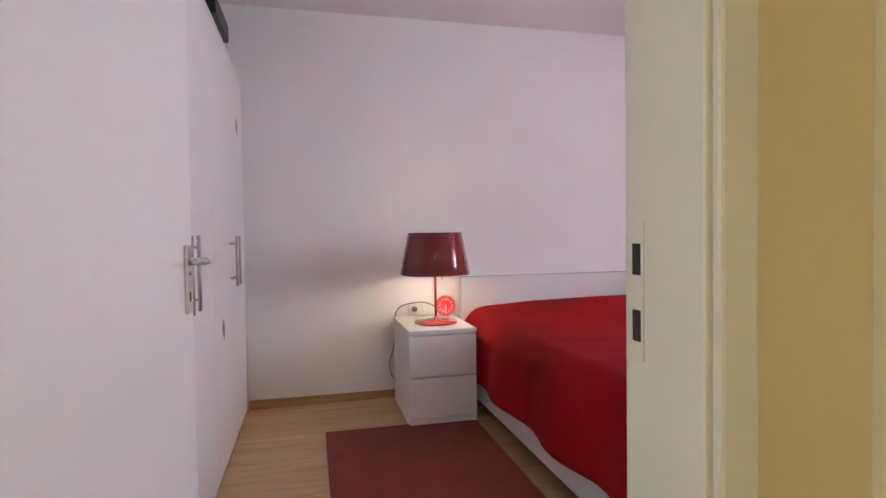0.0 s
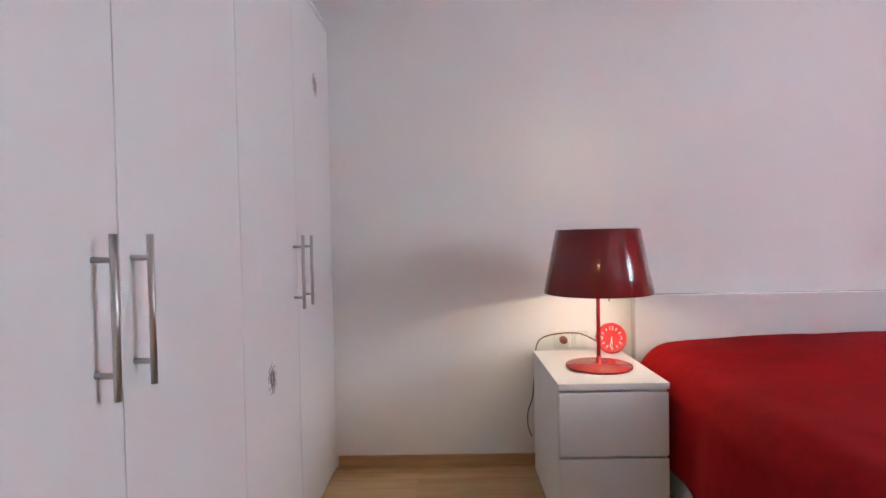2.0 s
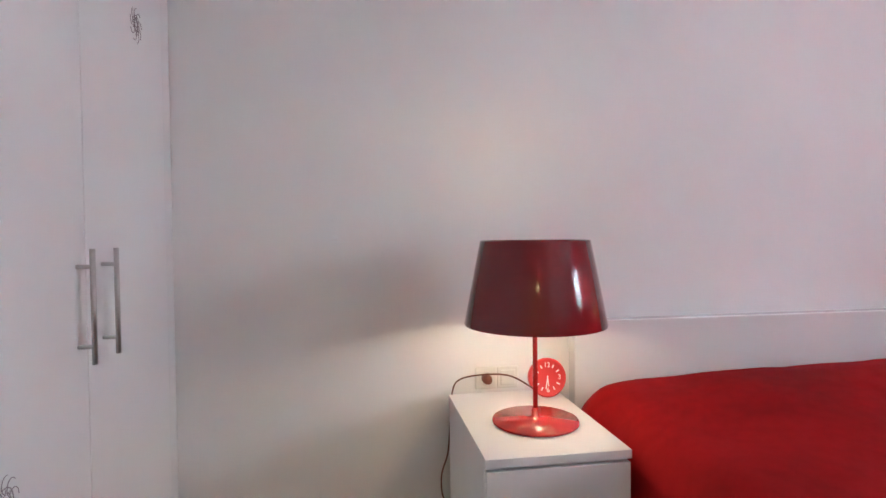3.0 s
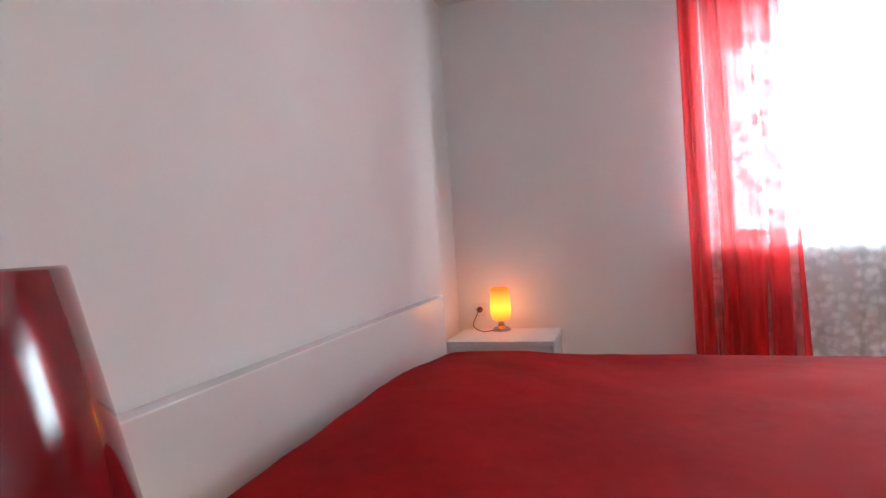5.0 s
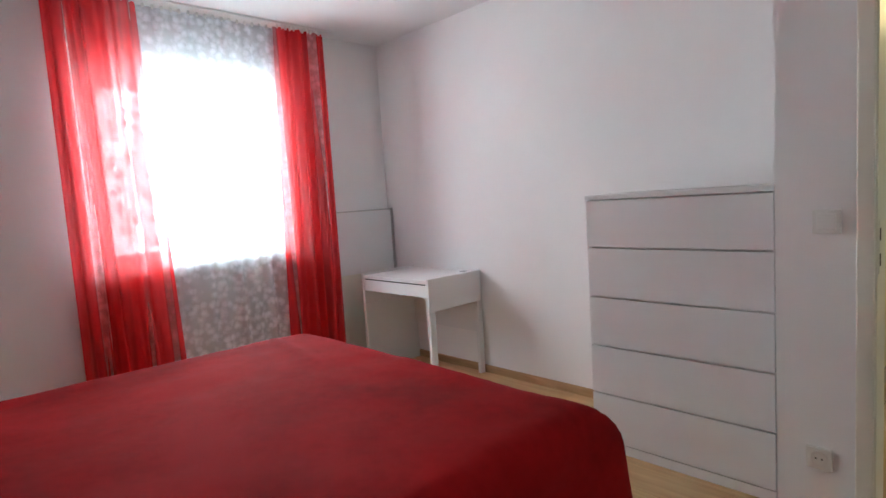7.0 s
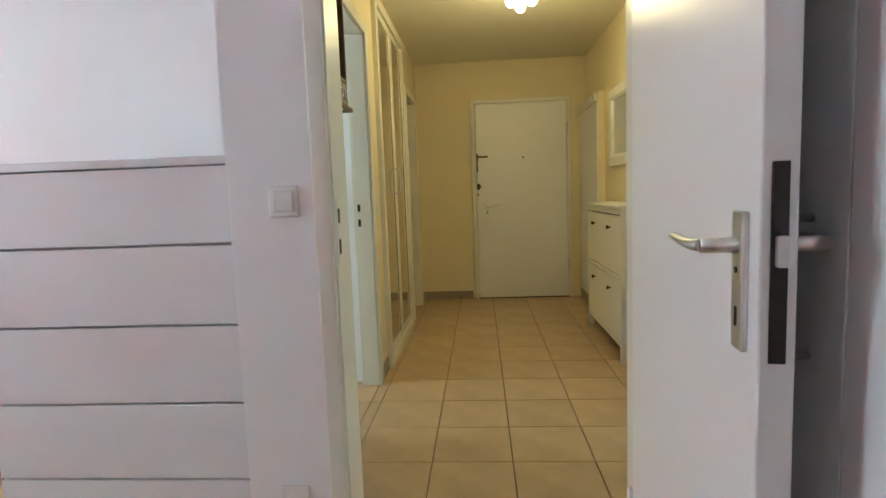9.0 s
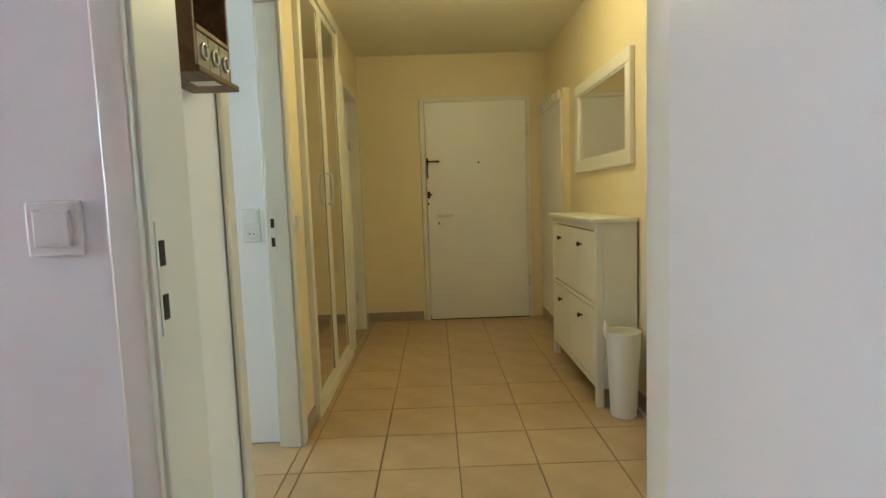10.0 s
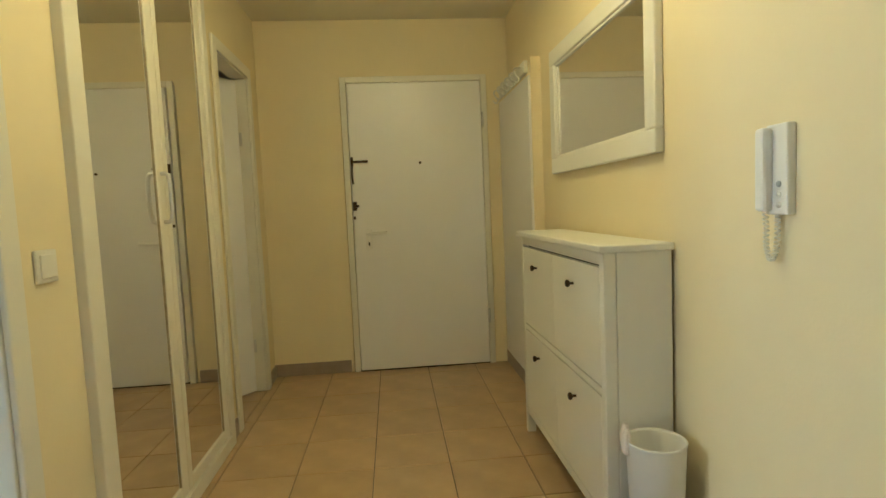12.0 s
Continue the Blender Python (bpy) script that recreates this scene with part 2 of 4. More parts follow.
def lathe(profile, seg=40, m=None, closed=False):
    """A turned shape from (radius, height) pairs about z."""
    bm = bmesh.new()
    rings = []
    for r, z in profile:
        if r < 1e-6:
            rings.append([bm.verts.new((0, 0, z))])
        else:
            rings.append([bm.verts.new((r * math.cos(2 * math.pi * k / seg), r * math.sin(2 * math.pi * k / seg), z)) for k in range(seg)])
    for a, b in zip(rings, rings[1:]):
        for k in range(seg):
            k2 = (k + 1) % seg
            if len(a) == 1 and len(b) > 1:
                bm.faces.new((a[0], b[k], b[k2]))
            elif len(b) == 1 and len(a) > 1:
                bm.faces.new((a[k], b[0], a[k2]))
            elif len(a) > 1:
                bm.faces.new((a[k], a[k2], b[k2], b[k]))
    for f in bm.faces:
        f.smooth = True
    bmesh.ops.recalc_face_normals(bm, faces=bm.faces[:])
    if m:
        bm.transform(m)
    return bm


def tube(points, radius, seg=10, bm=None):
    """A round bar or cable along points."""
    bm = bm or bmesh.new()
    pts = [Vector(p) for p in points]
    rings, side = [], None
    for k, p in enumerate(pts):
        d = (pts[min(k + 1, len(pts) - 1)] - pts[max(k - 1, 0)]).normalized()
        if side is None:
            side = d.orthogonal().normalized()
        side = (side - d * side.dot(d)).normalized()
        up = d.cross(side)
        rings.append([bm.verts.new(p + radius * (math.cos(a) * side + math.sin(a) * up)) for a in (2 * math.pi * j / seg for j in range(seg))])
    for a, b in zip(rings, rings[1:]):
        for j in range(seg):
            f = bm.faces.new((a[j], a[(j + 1) % seg], b[(j + 1) % seg], b[j]))
            f.smooth = True
    bm.faces.new(rings[0][::-1])
    bm.faces.new(rings[-1])
    return bm


def ring(radius, thick, seg=32, around=8, m=None, bm=None):
    """A torus about z."""
    bm = bm or bmesh.new()
    rows = []
    for k in range(seg):
        a = 2 * math.pi * k / seg
        rows.append([bm.verts.new(((radius + thick * math.cos(b)) * math.cos(a), (radius + thick * math.cos(b)) * math.sin(a), thick * math.sin(b))) for b in (2 * math.pi * j / around for j in range(around))])
    new_verts = [v for r in rows for v in r]
    for k in range(seg):
        for j in range(around):
            f = bm.faces.new((rows[k][j], rows[(k + 1) % seg][j], rows[(k + 1) % seg][(j + 1) % around], rows[k][(j + 1) % around]))
            f.smooth = True
    if m:
        bmesh.ops.transform(bm, matrix=m, verts=new_verts)
    return bm


def curve_points(points, steps=12):
    """A smooth line through points (Catmull-Rom)."""
    p = [Vector(v) for v in points]
    p = [2 * p[0] - p[1], *p, 2 * p[-1] - p[-2]]
    out = []
    for a, b, c, d in zip(p, p[1:], p[2:], p[3:]):
        for k in range(steps):
            t = k / steps
            out.append(0.5 * (2 * b + (c - a) * t + (2 * a - 5 * b + 4 * c - d) * t * t + (3 * b - a - 3 * c + d) * t ** 3))
    return out + [p[-2]]


def as_mesh(name, bm, mat):
    me = bpy.data.meshes.new(name)
    bmesh.ops.recalc_face_normals(bm, faces=bm.faces[:])
    bm.to_mesh(me)
    bm.free()
    me.materials.append(M[mat])
    return me


def part(name, bm, mat, parent, label=""):
    ob = new(name, as_mesh(name, bm, mat))
    ob.parent = parent
    return tagged(ob, label)


def thing(name, place, label, category, group="", turn=0.0):
    ob = new(name)
    ob.empty_display_size = 0.1
    ob.matrix_basis = pose(*place, 0, 0, turn)
    return tagged(ob, label, category, group)


def setting(name, bm, mat, label="", category=""):
    return tagged(new(name, as_mesh(name, bm, mat)), label, category or name.split("_")[0], kind="structure")


def words(text, size, m, mat, parent, name="numeral"):
    """Raised lettering as a mesh."""
    cu = bpy.data.curves.new(name, "FONT")
    cu.body, cu.size, cu.align_x, cu.align_y, cu.extrude = text, size, "CENTER", "CENTER", 0.0006
    tmp = bpy.data.objects.new("tmp", cu)
    scene.collection.objects.link(tmp)
    me = bpy.data.meshes.new_from_object(tmp.evaluated_get(bpy.context.evaluated_depsgraph_get()))
    bpy.data.objects.remove(tmp)
    me.transform(m)
    me.materials.clear()
    me.materials.append(M[mat])
    ob = new(name, me)
    ob.parent = parent
    return ob


# ---- rooms ----
ZB, ZH = 2.55, 2.41          # ceiling heights, bedroom and hall
W, D = 3.80, 3.02            # window wall, headboard wall
NB = -0.61                   # back of the niche
HR, HL, HE = -1.04, 0.665, -4.20   # hall: right wall, left wall, end wall
setting("wall_headboard", boxes((-1.09, W + 0.25, D, D + 0.12, 0, ZB)), "wall", "plain white painted wall behind the bed")
setting("wall_wardrobe", boxes((-1.09, -0.97, 0, D, 0, ZB)), "wall", "plain white painted wall behind the wardrobe")
setting("wall_door", boxes((-1.09, -0.41, -0.06, 0, 0, ZB), (-0.41, 0.465, -0.06, 0, 2.03, ZB), (0.465, 0.73, -0.06, 0, 0, ZB)), "wall", "white painted wall round the bedroom door")
setting("wall_hall_door", boxes((-1.11, -0.41, -0.14, -0.06, 0, ZB), (-0.41, 0.465, -0.14, -0.06, 2.03, ZB), (0.465, 0.73, -0.14, -0.06, 0, ZB)), "yellow", "yellow painted hall wall round the bedroom door")
setting("wall_niche_side", boxes((0.67, 0.73, -0.73, -0.14, 0, ZB)), "wall", "white painted side of the niche")
setting("wall_niche_back", boxes((0.73, W + 0.25, NB - 0.12, NB, 0, ZB)), "wall", "white painted wall behind desk and chest")
WY0, WY1, WZ0, WZ1 = 0.33, 1.49, 0.98, 2.13
setting("wall_window", boxes((W, W + 0.25, NB, WY0, 0, ZB), (W, W + 0.25, WY1, D, 0, ZB), (W, W + 0.25, WY0, WY1, 0, WZ0), (W, W + 0.25, WY0, WY1, WZ1, ZB)), "wall", "white painted wall with the window")
setting("ceiling", boxes((-1.09, W + 0.25, -0.06, D + 0.12, ZB, ZB + 0.1), (0.73, W + 0.25, NB - 0.12, -0.06, ZB, ZB + 0.1)), "ceiling", "white painted bedroom ceiling")
setting("ceiling_hall", boxes((-1.11, 0.73, HE - 0.12, -0.14, ZH, ZH + 0.1)), "hall_ceiling", "cream painted hall ceiling", "ceiling")
# hall
KY0, KY1 = -1.655, -0.925      # kitchen opening
FY0, FY1 = -3.94, -3.28      # far door on the same side
SY0, SY1 = -1.06, -0.24      # side room opening
setting("wall_hall_right", boxes((-1.11, HR, HE - 0.12, SY0, 0, ZH), (-1.11, HR, SY1, -0.14, 0, ZH), (-1.11, HR, SY0, SY1, 2.03, ZH)), "yellow", "warm yellow painted hall wall")
setting("wall_hall_left", boxes((HL, 0.67, -0.36, -0.14, 0, ZH), (HL, 0.73, KY0, KY1, 2.03, ZH), (HL, 0.73, -1.93, KY0, 0, ZH), (HL, 0.73, FY1, -3.12, 0, ZH),
        (HL, 0.73, -3.12, -1.93, 2.34, ZH), (HL, 0.73, FY0, FY1, 2.0, ZH), (HL, 0.73, HE, FY0, 0, ZH)), "yellow", "warm yellow painted hall wall with openings")
setting("wall_hall_end", boxes((-1.11, -0.89, HE - 0.12, HE, 0, ZH), (0.12, 0.73, HE - 0.12, HE, 0, ZH), (-0.89, 0.12, HE - 0.12, HE, 2.01, ZH)), "yellow", "warm yellow painted hall wall at the entrance")
setting("wall_stairwell", boxes((-1.11, 0.73, HE - 0.3, HE - 0.2, 0, ZH)), "wall", "plain wall beyond the entrance door")
setting("wall_kitchen_south", boxes((0.73, W + 0.25, -1.81, -1.69, 0, ZH)), "wall", "white painted kitchen wall with a socket")
setting("wall_kitchen_end", boxes((W, W + 0.25, -1.69, NB - 0.12, 0, 0.9), (W, W + 0.25, -1.69, NB - 0.12, 2.15, ZH)), "wall", "white painted kitchen wall below the window")
setting("ceiling_kitchen", boxes((0.73, W + 0.25, -1.81, NB - 0.12, ZH, ZH + 0.1)), "ceiling", "white kitchen ceiling", "ceiling")
setting("wall_closet", boxes((1.25, 1.30, -3.12, -1.93, 0, ZH), (0.73, 1.30, -3.17, -3.12, 0, ZH), (0.73, 1.30, -1.93, -1.88, 0, ZH)), "wall", "plain closet wall")
setting("wall_far_room", boxes((1.9, 2.0, HE - 0.12, -3.17, 0, ZH), (0.73, 1.9, HE - 0.12, HE, 0, ZH), (1.30, 1.9, -3.22, -3.17, 0, ZH)), "wall", "plain wall of a dark side room")
setting("ceiling_far_room", boxes((0.73, 2.0, HE - 0.12, -1.88, ZH, ZH + 0.1)), "ceiling", "plain side room ceiling", "ceiling")
setting("wall_hall_white", boxes((HL, 0.67, -0.73, -0.36, 0, ZH), (HL, 0.73, KY1, -0.73, 0, ZH)), "wall", "white painted hall wall beside the kitchen doorway")
setting("wall_side_room", boxes((-3.3, -1.11, -1.9, -1.8, 0, ZH), (-3.3, -1.11, -0.06, 0.04, 0, ZH), (-3.4, -3.3, -1.9, -1.35, 0, ZH), (-3.4, -3.3, -0.45, 0.04, 0, ZH), (-3.4, -3.3, -1.35, -0.45, 0, 0.9), (-3.4, -3.3, -1.35, -0.45, 2.15, ZH)), "wall", "plain white wall of the room across the hall")
setting("ceiling_side_room", boxes((-3.4, -1.11, -1.9, 0.04, ZH, ZH + 0.1)), "ceiling", "plain white side room ceiling", "ceiling")
setting("floor_side_room", boxes((-3.4, -1.11, -1.9, 0.04, -0.1, -0.004)), "plank", "pale laminate side room floor", "floor")
# floors: bed for planks and tiles
floor = setting("floor", boxes((-0.97, W, 0, D, -0.1, -0.008), (0.73, W, NB, 0, -0.1, -0.008)), "grout", "pale oak laminate floor of narrow boards", "floor")
floor_hall = setting("floor_hall", boxes((-1.11, 0.73, HE - 0.3, -0.002, -0.1, -0.006), (0.73, W, -1.81, NB - 0.12, -0.1, -0.006), (0.73, 2.0, HE, -1.88, -0.1, -0.006)), "grout", "beige ceramic tile floor with dark joints", "floor")
setting("door_sill", boxes((-0.375, 0.431, -0.075, -0.015, -0.004, 0.006), bevel=0.002), "alu", "metal threshold strip between tiles and laminate", "threshold")
# skirtings
setting("baseboard", boxes((-0.375, W, D - 0.014, D, 0.0, 0.055), (W - 0.014, W, NB, D - 0.014, 0, 0.055), (0.73, W - 0.014, NB, NB + 0.014, 0, 0.055), (0.49, 0.73, 0, 0.014, 0, 0.055), bevel=0.004), "skirting", "narrow oak skirting board", "skirting")
setting("baseboard_hall", boxes((HR, HR + 0.012, -3.36, -1.105, 0, 0.085), (-0.985, -0.973, HE, -3.36, 0, 0.085), (HR + 0.012, -0.973, -3.36, -3.348, 0, 0.085), (0.14, HL, HE, HE + 0.012, 0, 0.085), (HL - 0.012, HL, -3.235, -3.12, 0, 0.085), (HL - 0.012, HL, HE, -3.985, 0, 0.085), (HL - 0.012, HL, -1.92, -1.69, 0, 0.085), (HL - 0.012, HL, -0.83, -0.14, 0, 0.085), bevel=0.003), "plinth", "grey-brown stone tile skirting", "skirting")


# ---- door frames and doors ----
def door_frame(name, place, width, height, depth, turn, label, strikes=False, strike_z=1.05, casing=0.07, strike_y=None):
    """A lined opening; local x runs across it, y through the wall."""
    ob = tagged(thing(name, place, label, "door frame", turn=turn), kind="structure")
    h = width / 2
    for s in (-1, 1):
        part("jamb", boxes((min(s * h, s * (h + 0.03)), max(s * h, s * (h + 0.03)), -depth / 2 - 0.004, depth / 2 + 0.004, 0, height), bevel=0.003), "frame", ob)
        for d in (-1, 1):
            part("casing", boxes((min(s * (h + 0.006), s * (h + casing)), max(s * (h + 0.006), s * (h + casing)), min(d * (depth / 2 + 0.004), d * (depth / 2 + 0.02)), max(d * (depth / 2 + 0.004), d * (depth / 2 + 0.02)), 0, height + casing), bevel=0.005), "frame", ob)
    part("head_jamb", boxes((-h, h, -depth / 2 - 0.004, depth / 2 + 0.004, height, height + 0.03), bevel=0.003), "frame", ob)
    for d in (-1, 1):
        part("head_casing", boxes((-h - 0.006, h + 0.006, min(d * (depth / 2 + 0.004), d * (depth / 2 + 0.02)), max(d * (depth / 2 + 0.004), d * (depth / 2 + 0.02)), height + 0.006, height + casing), bevel=0.004), "frame", ob)
    if strikes:
        s = strikes
        sy = depth / 2 - 0.022 if strike_y is None else strike_y
        plate = part("strike_plate", boxes((min(s * (h - 0.0025), s * h), max(s * (h - 0.0025), s * h), sy - 0.013, sy + 0.014, strike_z - 0.09, strike_z + 0.09), bevel=0.001), "frame", ob, "cream strike plate")
        for z in (strike_z + 0.04, strike_z - 0.045):
            part("latch_hole", boxes((min(s * (h - 0.004), s * (h - 0.0005)), max(s * (h - 0.004), s * (h - 0.0005)), sy - 0.008, sy + 0.008, z - 0.02, z + 0.02)), "dark", plate)
    return ob


door_frame("door_frame_bedroom", (0.028, -0.07, 0), 0.81, 2.0, 0.14, 0, "cream lacquered frame of the bedroom door", strikes=1, strike_z=1.022, casing=0.055)
door_frame("door_frame_kitchen", (0.705, -1.29, 0), 0.668, 2.0, 0.08, 90, "cream lacquered frame of the kitchen doorway", strikes=-1, strike_z=1.005, strike_y=-0.026)
door_frame("door_frame_side", (-1.075, -0.65, 0), 0.76, 2.0, 0.07, 90, "white lacquered frame of the doorway across the hall")
door_frame("door_frame_far", (0.705, -3.61, 0), 0.60, 1.97, 0.08, 90, "white lacquered frame of a side room door")


def lever_set(parent, x, y_face, z, away, toward):
    """Long plate with lever and key hole on a door face; away: +1 or -1 side of the leaf."""
    plate = part("handle_plate", boxes((x - 0.0175, x + 0.0175, min(y_face, y_face + away * 0.008), max(y_face, y_face + away * 0.008), z - 0.126, z + 0.040), bevel=0.002), "alu", parent, "satin aluminium handle plate")
    part("spindle", tube([(x, y_face + away * 0.006, z), (x, y_face + away * 0.05, z)], 0.0095, 16), "alu", plate)
    lever = bmesh.new()
    pts = curve_points([(x, y_face + away * 0.048, z), (x + toward * 0.02, y_face + away * 0.055, z), (x + toward * 0.06, y_face + away * 0.056, z + 0.002), (x + toward * 0.105, y_face + away * 0.054, z + 0.006)], 6)
    tube(pts, 0.0078, 12, lever)
    for v in lever.verts:
        v.co.z = z + (v.co.z - z) * (1.0 - 0.45 * abs(v.co.x - x) / 0.105)
    part("lever", lever, "alu", plate)
    part("keyhole", boxes((x - 0.004, x + 0.004, min(y_face, y_face + away * 0.009), max(y_face, y_face + away * 0.009), z - 0.098, z - 0.074), bevel=0.001), "gap", plate)
    part("screw", tube([(x, y_face + away * 0.004, z - 0.030), (x, y_face + away * 0.0095, z - 0.030)], 0.004, 10), "dark", plate)
    return plate


leaf = thing("door_bedroom", (-0.372, 0.012, 0), "plain white lacquered bedroom door standing open", "door", turn=84)
tagged(leaf, kind="structure")
part("leaf", boxes((0.0, 0.836, -0.02, 0.02, 0.008, 1.985), bevel=0.003), "satin", leaf)
lever_set(leaf, 0.790, -0.02, 1.04, -1, -1)
lever_set(leaf, 0.790, 0.02, 1.04, 1, -1)
lock = part("lock_strip", boxes((0.8355, 0.839, -0.009, 0.009, 0.91, 1.135), bevel=0.001), "dark", leaf, "worn dark lock strip")
part("latch", boxes((0.839, 0.850, -0.006, 0.006, 1.02, 1.055), bevel=0.002), "steel", lock)
for z in (0.25, 1.75):
    part("hinge", tube([(-0.008, -0.026, z - 0.04), (-0.008, -0.026, z + 0.04)], 0.008, 12), "alu", leaf)

# entrance door
ent = thing("door_entrance", (-0.385, HE + 0.004, 0), "plain white entrance door with chain lock and peephole", "door")
tagged(ent, kind="structure")
part("leaf", boxes((-0.455, 0.455, -0.01, 0.028, 0.012, 1.985), bevel=0.004), "satin", ent)
part("frame_side", boxes((-0.50, -0.46, -0.1, 0.018, 0, 2.03), bevel=0.003), "frame", ent)
part("frame_side", boxes((0.46, 0.50, -0.1, 0.018, 0, 2.03), bevel=0.003), "frame", ent)
part("frame_head", boxes((-0.46, 0.46, -0.1, 0.018, 1.99, 2.03), bevel=0.003), "frame", ent)
part("threshold", boxes((-0.46, 0.46, -0.1, 0.01, 0.0, 0.010)), "gap", ent)
chain = part("chain_lock", boxes((0.335, 0.44, 0.028, 0.042, 1.452, 1.468), bevel=0.003), "bronze", ent, "dark bronze sliding chain lock")
part("lock_post", boxes((0.435, 0.452, 0.028, 0.05, 1.43, 1.49), bevel=0.003), "bronze", chain)
part("chain", tube(curve_points([(0.443, 0.045, 1.43), (0.446, 0.05, 1.37), (0.442, 0.045, 1.31)]), 0.006, 8), "bronze", chain)
rim = part("rim_lock", boxes((0.425, 0.452, 0.028, 0.045, 1.13, 1.19), bevel=0.003), "bronze", ent, "dark bronze rim lock")
part("turn_knob", tube([(0.41, 0.05, 1.16), (0.44, 0.05, 1.16)], 0.008, 10), "bronze", rim)
part("cover_plate", boxes((0.437, 0.452, 0.028, 0.036, 1.07, 1.09), bevel=0.002), "bronze", rim)
part("peephole", lathe([(0, 0.008), (0.008, 0.008), (0.009, 0.0), (0.009, -0.01)], 16, pose(-0.02, 0.03, 1.44, -90)), "bronze", ent)
esc = part("handle_plate", boxes((0.335, 0.375, 0.028, 0.036, 0.86, 1.0), bevel=0.003), "plastic", ent, "white handle plate")
part("lever", tube(curve_points([(0.355, 0.036, 0.965), (0.35, 0.075, 0.965), (0.30, 0.08, 0.968), (0.23, 0.078, 0.972)]), 0.011, 12), "plastic", esc)
part("keyhole", boxes((0.350, 0.360, 0.030, 0.0375, 0.885, 0.91), bevel=0.001), "gap", esc)
for z in (0.35, 1.72):
    part("hinge", tube([(-0.462, 0.03, z - 0.05), (-0.462, 0.03, z + 0.05)], 0.009, 12), "alu", ent)
# side room door, ajar
far_leaf = thing("door_side_room", (0.735, -3.905, 0), "white side room door standing ajar", "door", turn=50)
tagged(far_leaf, kind="structure")
part("leaf", boxes((0, 0.59, -0.02, 0.02, 0.01, 1.96), bevel=0.003), "satin", far_leaf)
for z in (0.3, 1.6):
    part("hinge", tube([(-0.01, 0.02, z - 0.04), (-0.01, 0.02, z + 0.04)], 0.008, 10), "alu", far_leaf)


# ---- window ----
win = tagged(thing("window_1", (W + 0.10, (WY0 + WY1) / 2, WZ0), "white plastic window with bright daylight behind it", "window"), kind="structure")
wh, ww = WZ1 - WZ0, (WY1 - WY0) / 2
wf = part("window_frame", boxes((0, 0.07, -ww, -ww + 0.07, 0, wh), (0, 0.07, ww - 0.07, ww, 0, wh), (0, 0.07, -ww + 0.07, ww - 0.07, 0, 0.07), (0, 0.07, -ww + 0.07, ww - 0.07, wh - 0.07, wh), bevel=0.006), "plastic", win)
pane = part("pane", boxes((0.03, 0.036, -ww + 0.07, ww - 0.07, 0.07, wh - 0.07)), "glass", win)
pane.visible_shadow = False
part("handle", boxes((-0.045, -0.03, ww - 0.045, ww - 0.025, 0.5, 0.62), (-0.03, 0.0, ww - 0.045, ww - 0.025, 0.59, 0.615), bevel=0.004), "plastic", win)
part("window_sill", boxes((-0.16, 0.0, -ww - 0.05, ww + 0.05, -0.03, 0.0), bevel=0.005), "plastic", win)
kwin = tagged(thing("window_2", (W + 0.10, -1.21, 0.9), "white plastic kitchen window", "window"), kind="structure")
part("window_frame", boxes((0, 0.07, -0.48, -0.41, 0, 1.25), (0, 0.07, 0.41, 0.48, 0, 1.25), (0, 0.07, -0.41, 0.41, 0, 0.07), (0, 0.07, -0.41, 0.41, 1.18, 1.25), bevel=0.006), "plastic", kwin)
kp = part("pane", boxes((0.03, 0.036, -0.41, 0.41, 0.07, 1.18)), "glass", kwin)
kp.visible_shadow = False
swin = tagged(thing("window_3", (-3.37, -0.90, 0.9), "white plastic window of the room across the hall", "window"), kind="structure")
part("window_frame", boxes((0, 0.06, -0.45, -0.39, 0, 1.25), (0, 0.06, 0.39, 0.45, 0, 1.25), (0, 0.06, -0.39, 0.39, 0, 0.06), (0, 0.06, -0.39, 0.39, 1.19, 1.25), bevel=0.006), "plastic", swin)
sp = part("pane", boxes((0.025, 0.031, -0.39, 0.39, 0.06, 1.19)), "glass", swin)
sp.visible_shadow = False
tagged(new("backdrop_sky", as_mesh("backdrop_sky", boxes((5.2, 5.22, -2.5, 4.5, -0.5, 5.0)), "outside")), "overexposed white daylight outside the windows", "sky", kind="structure")


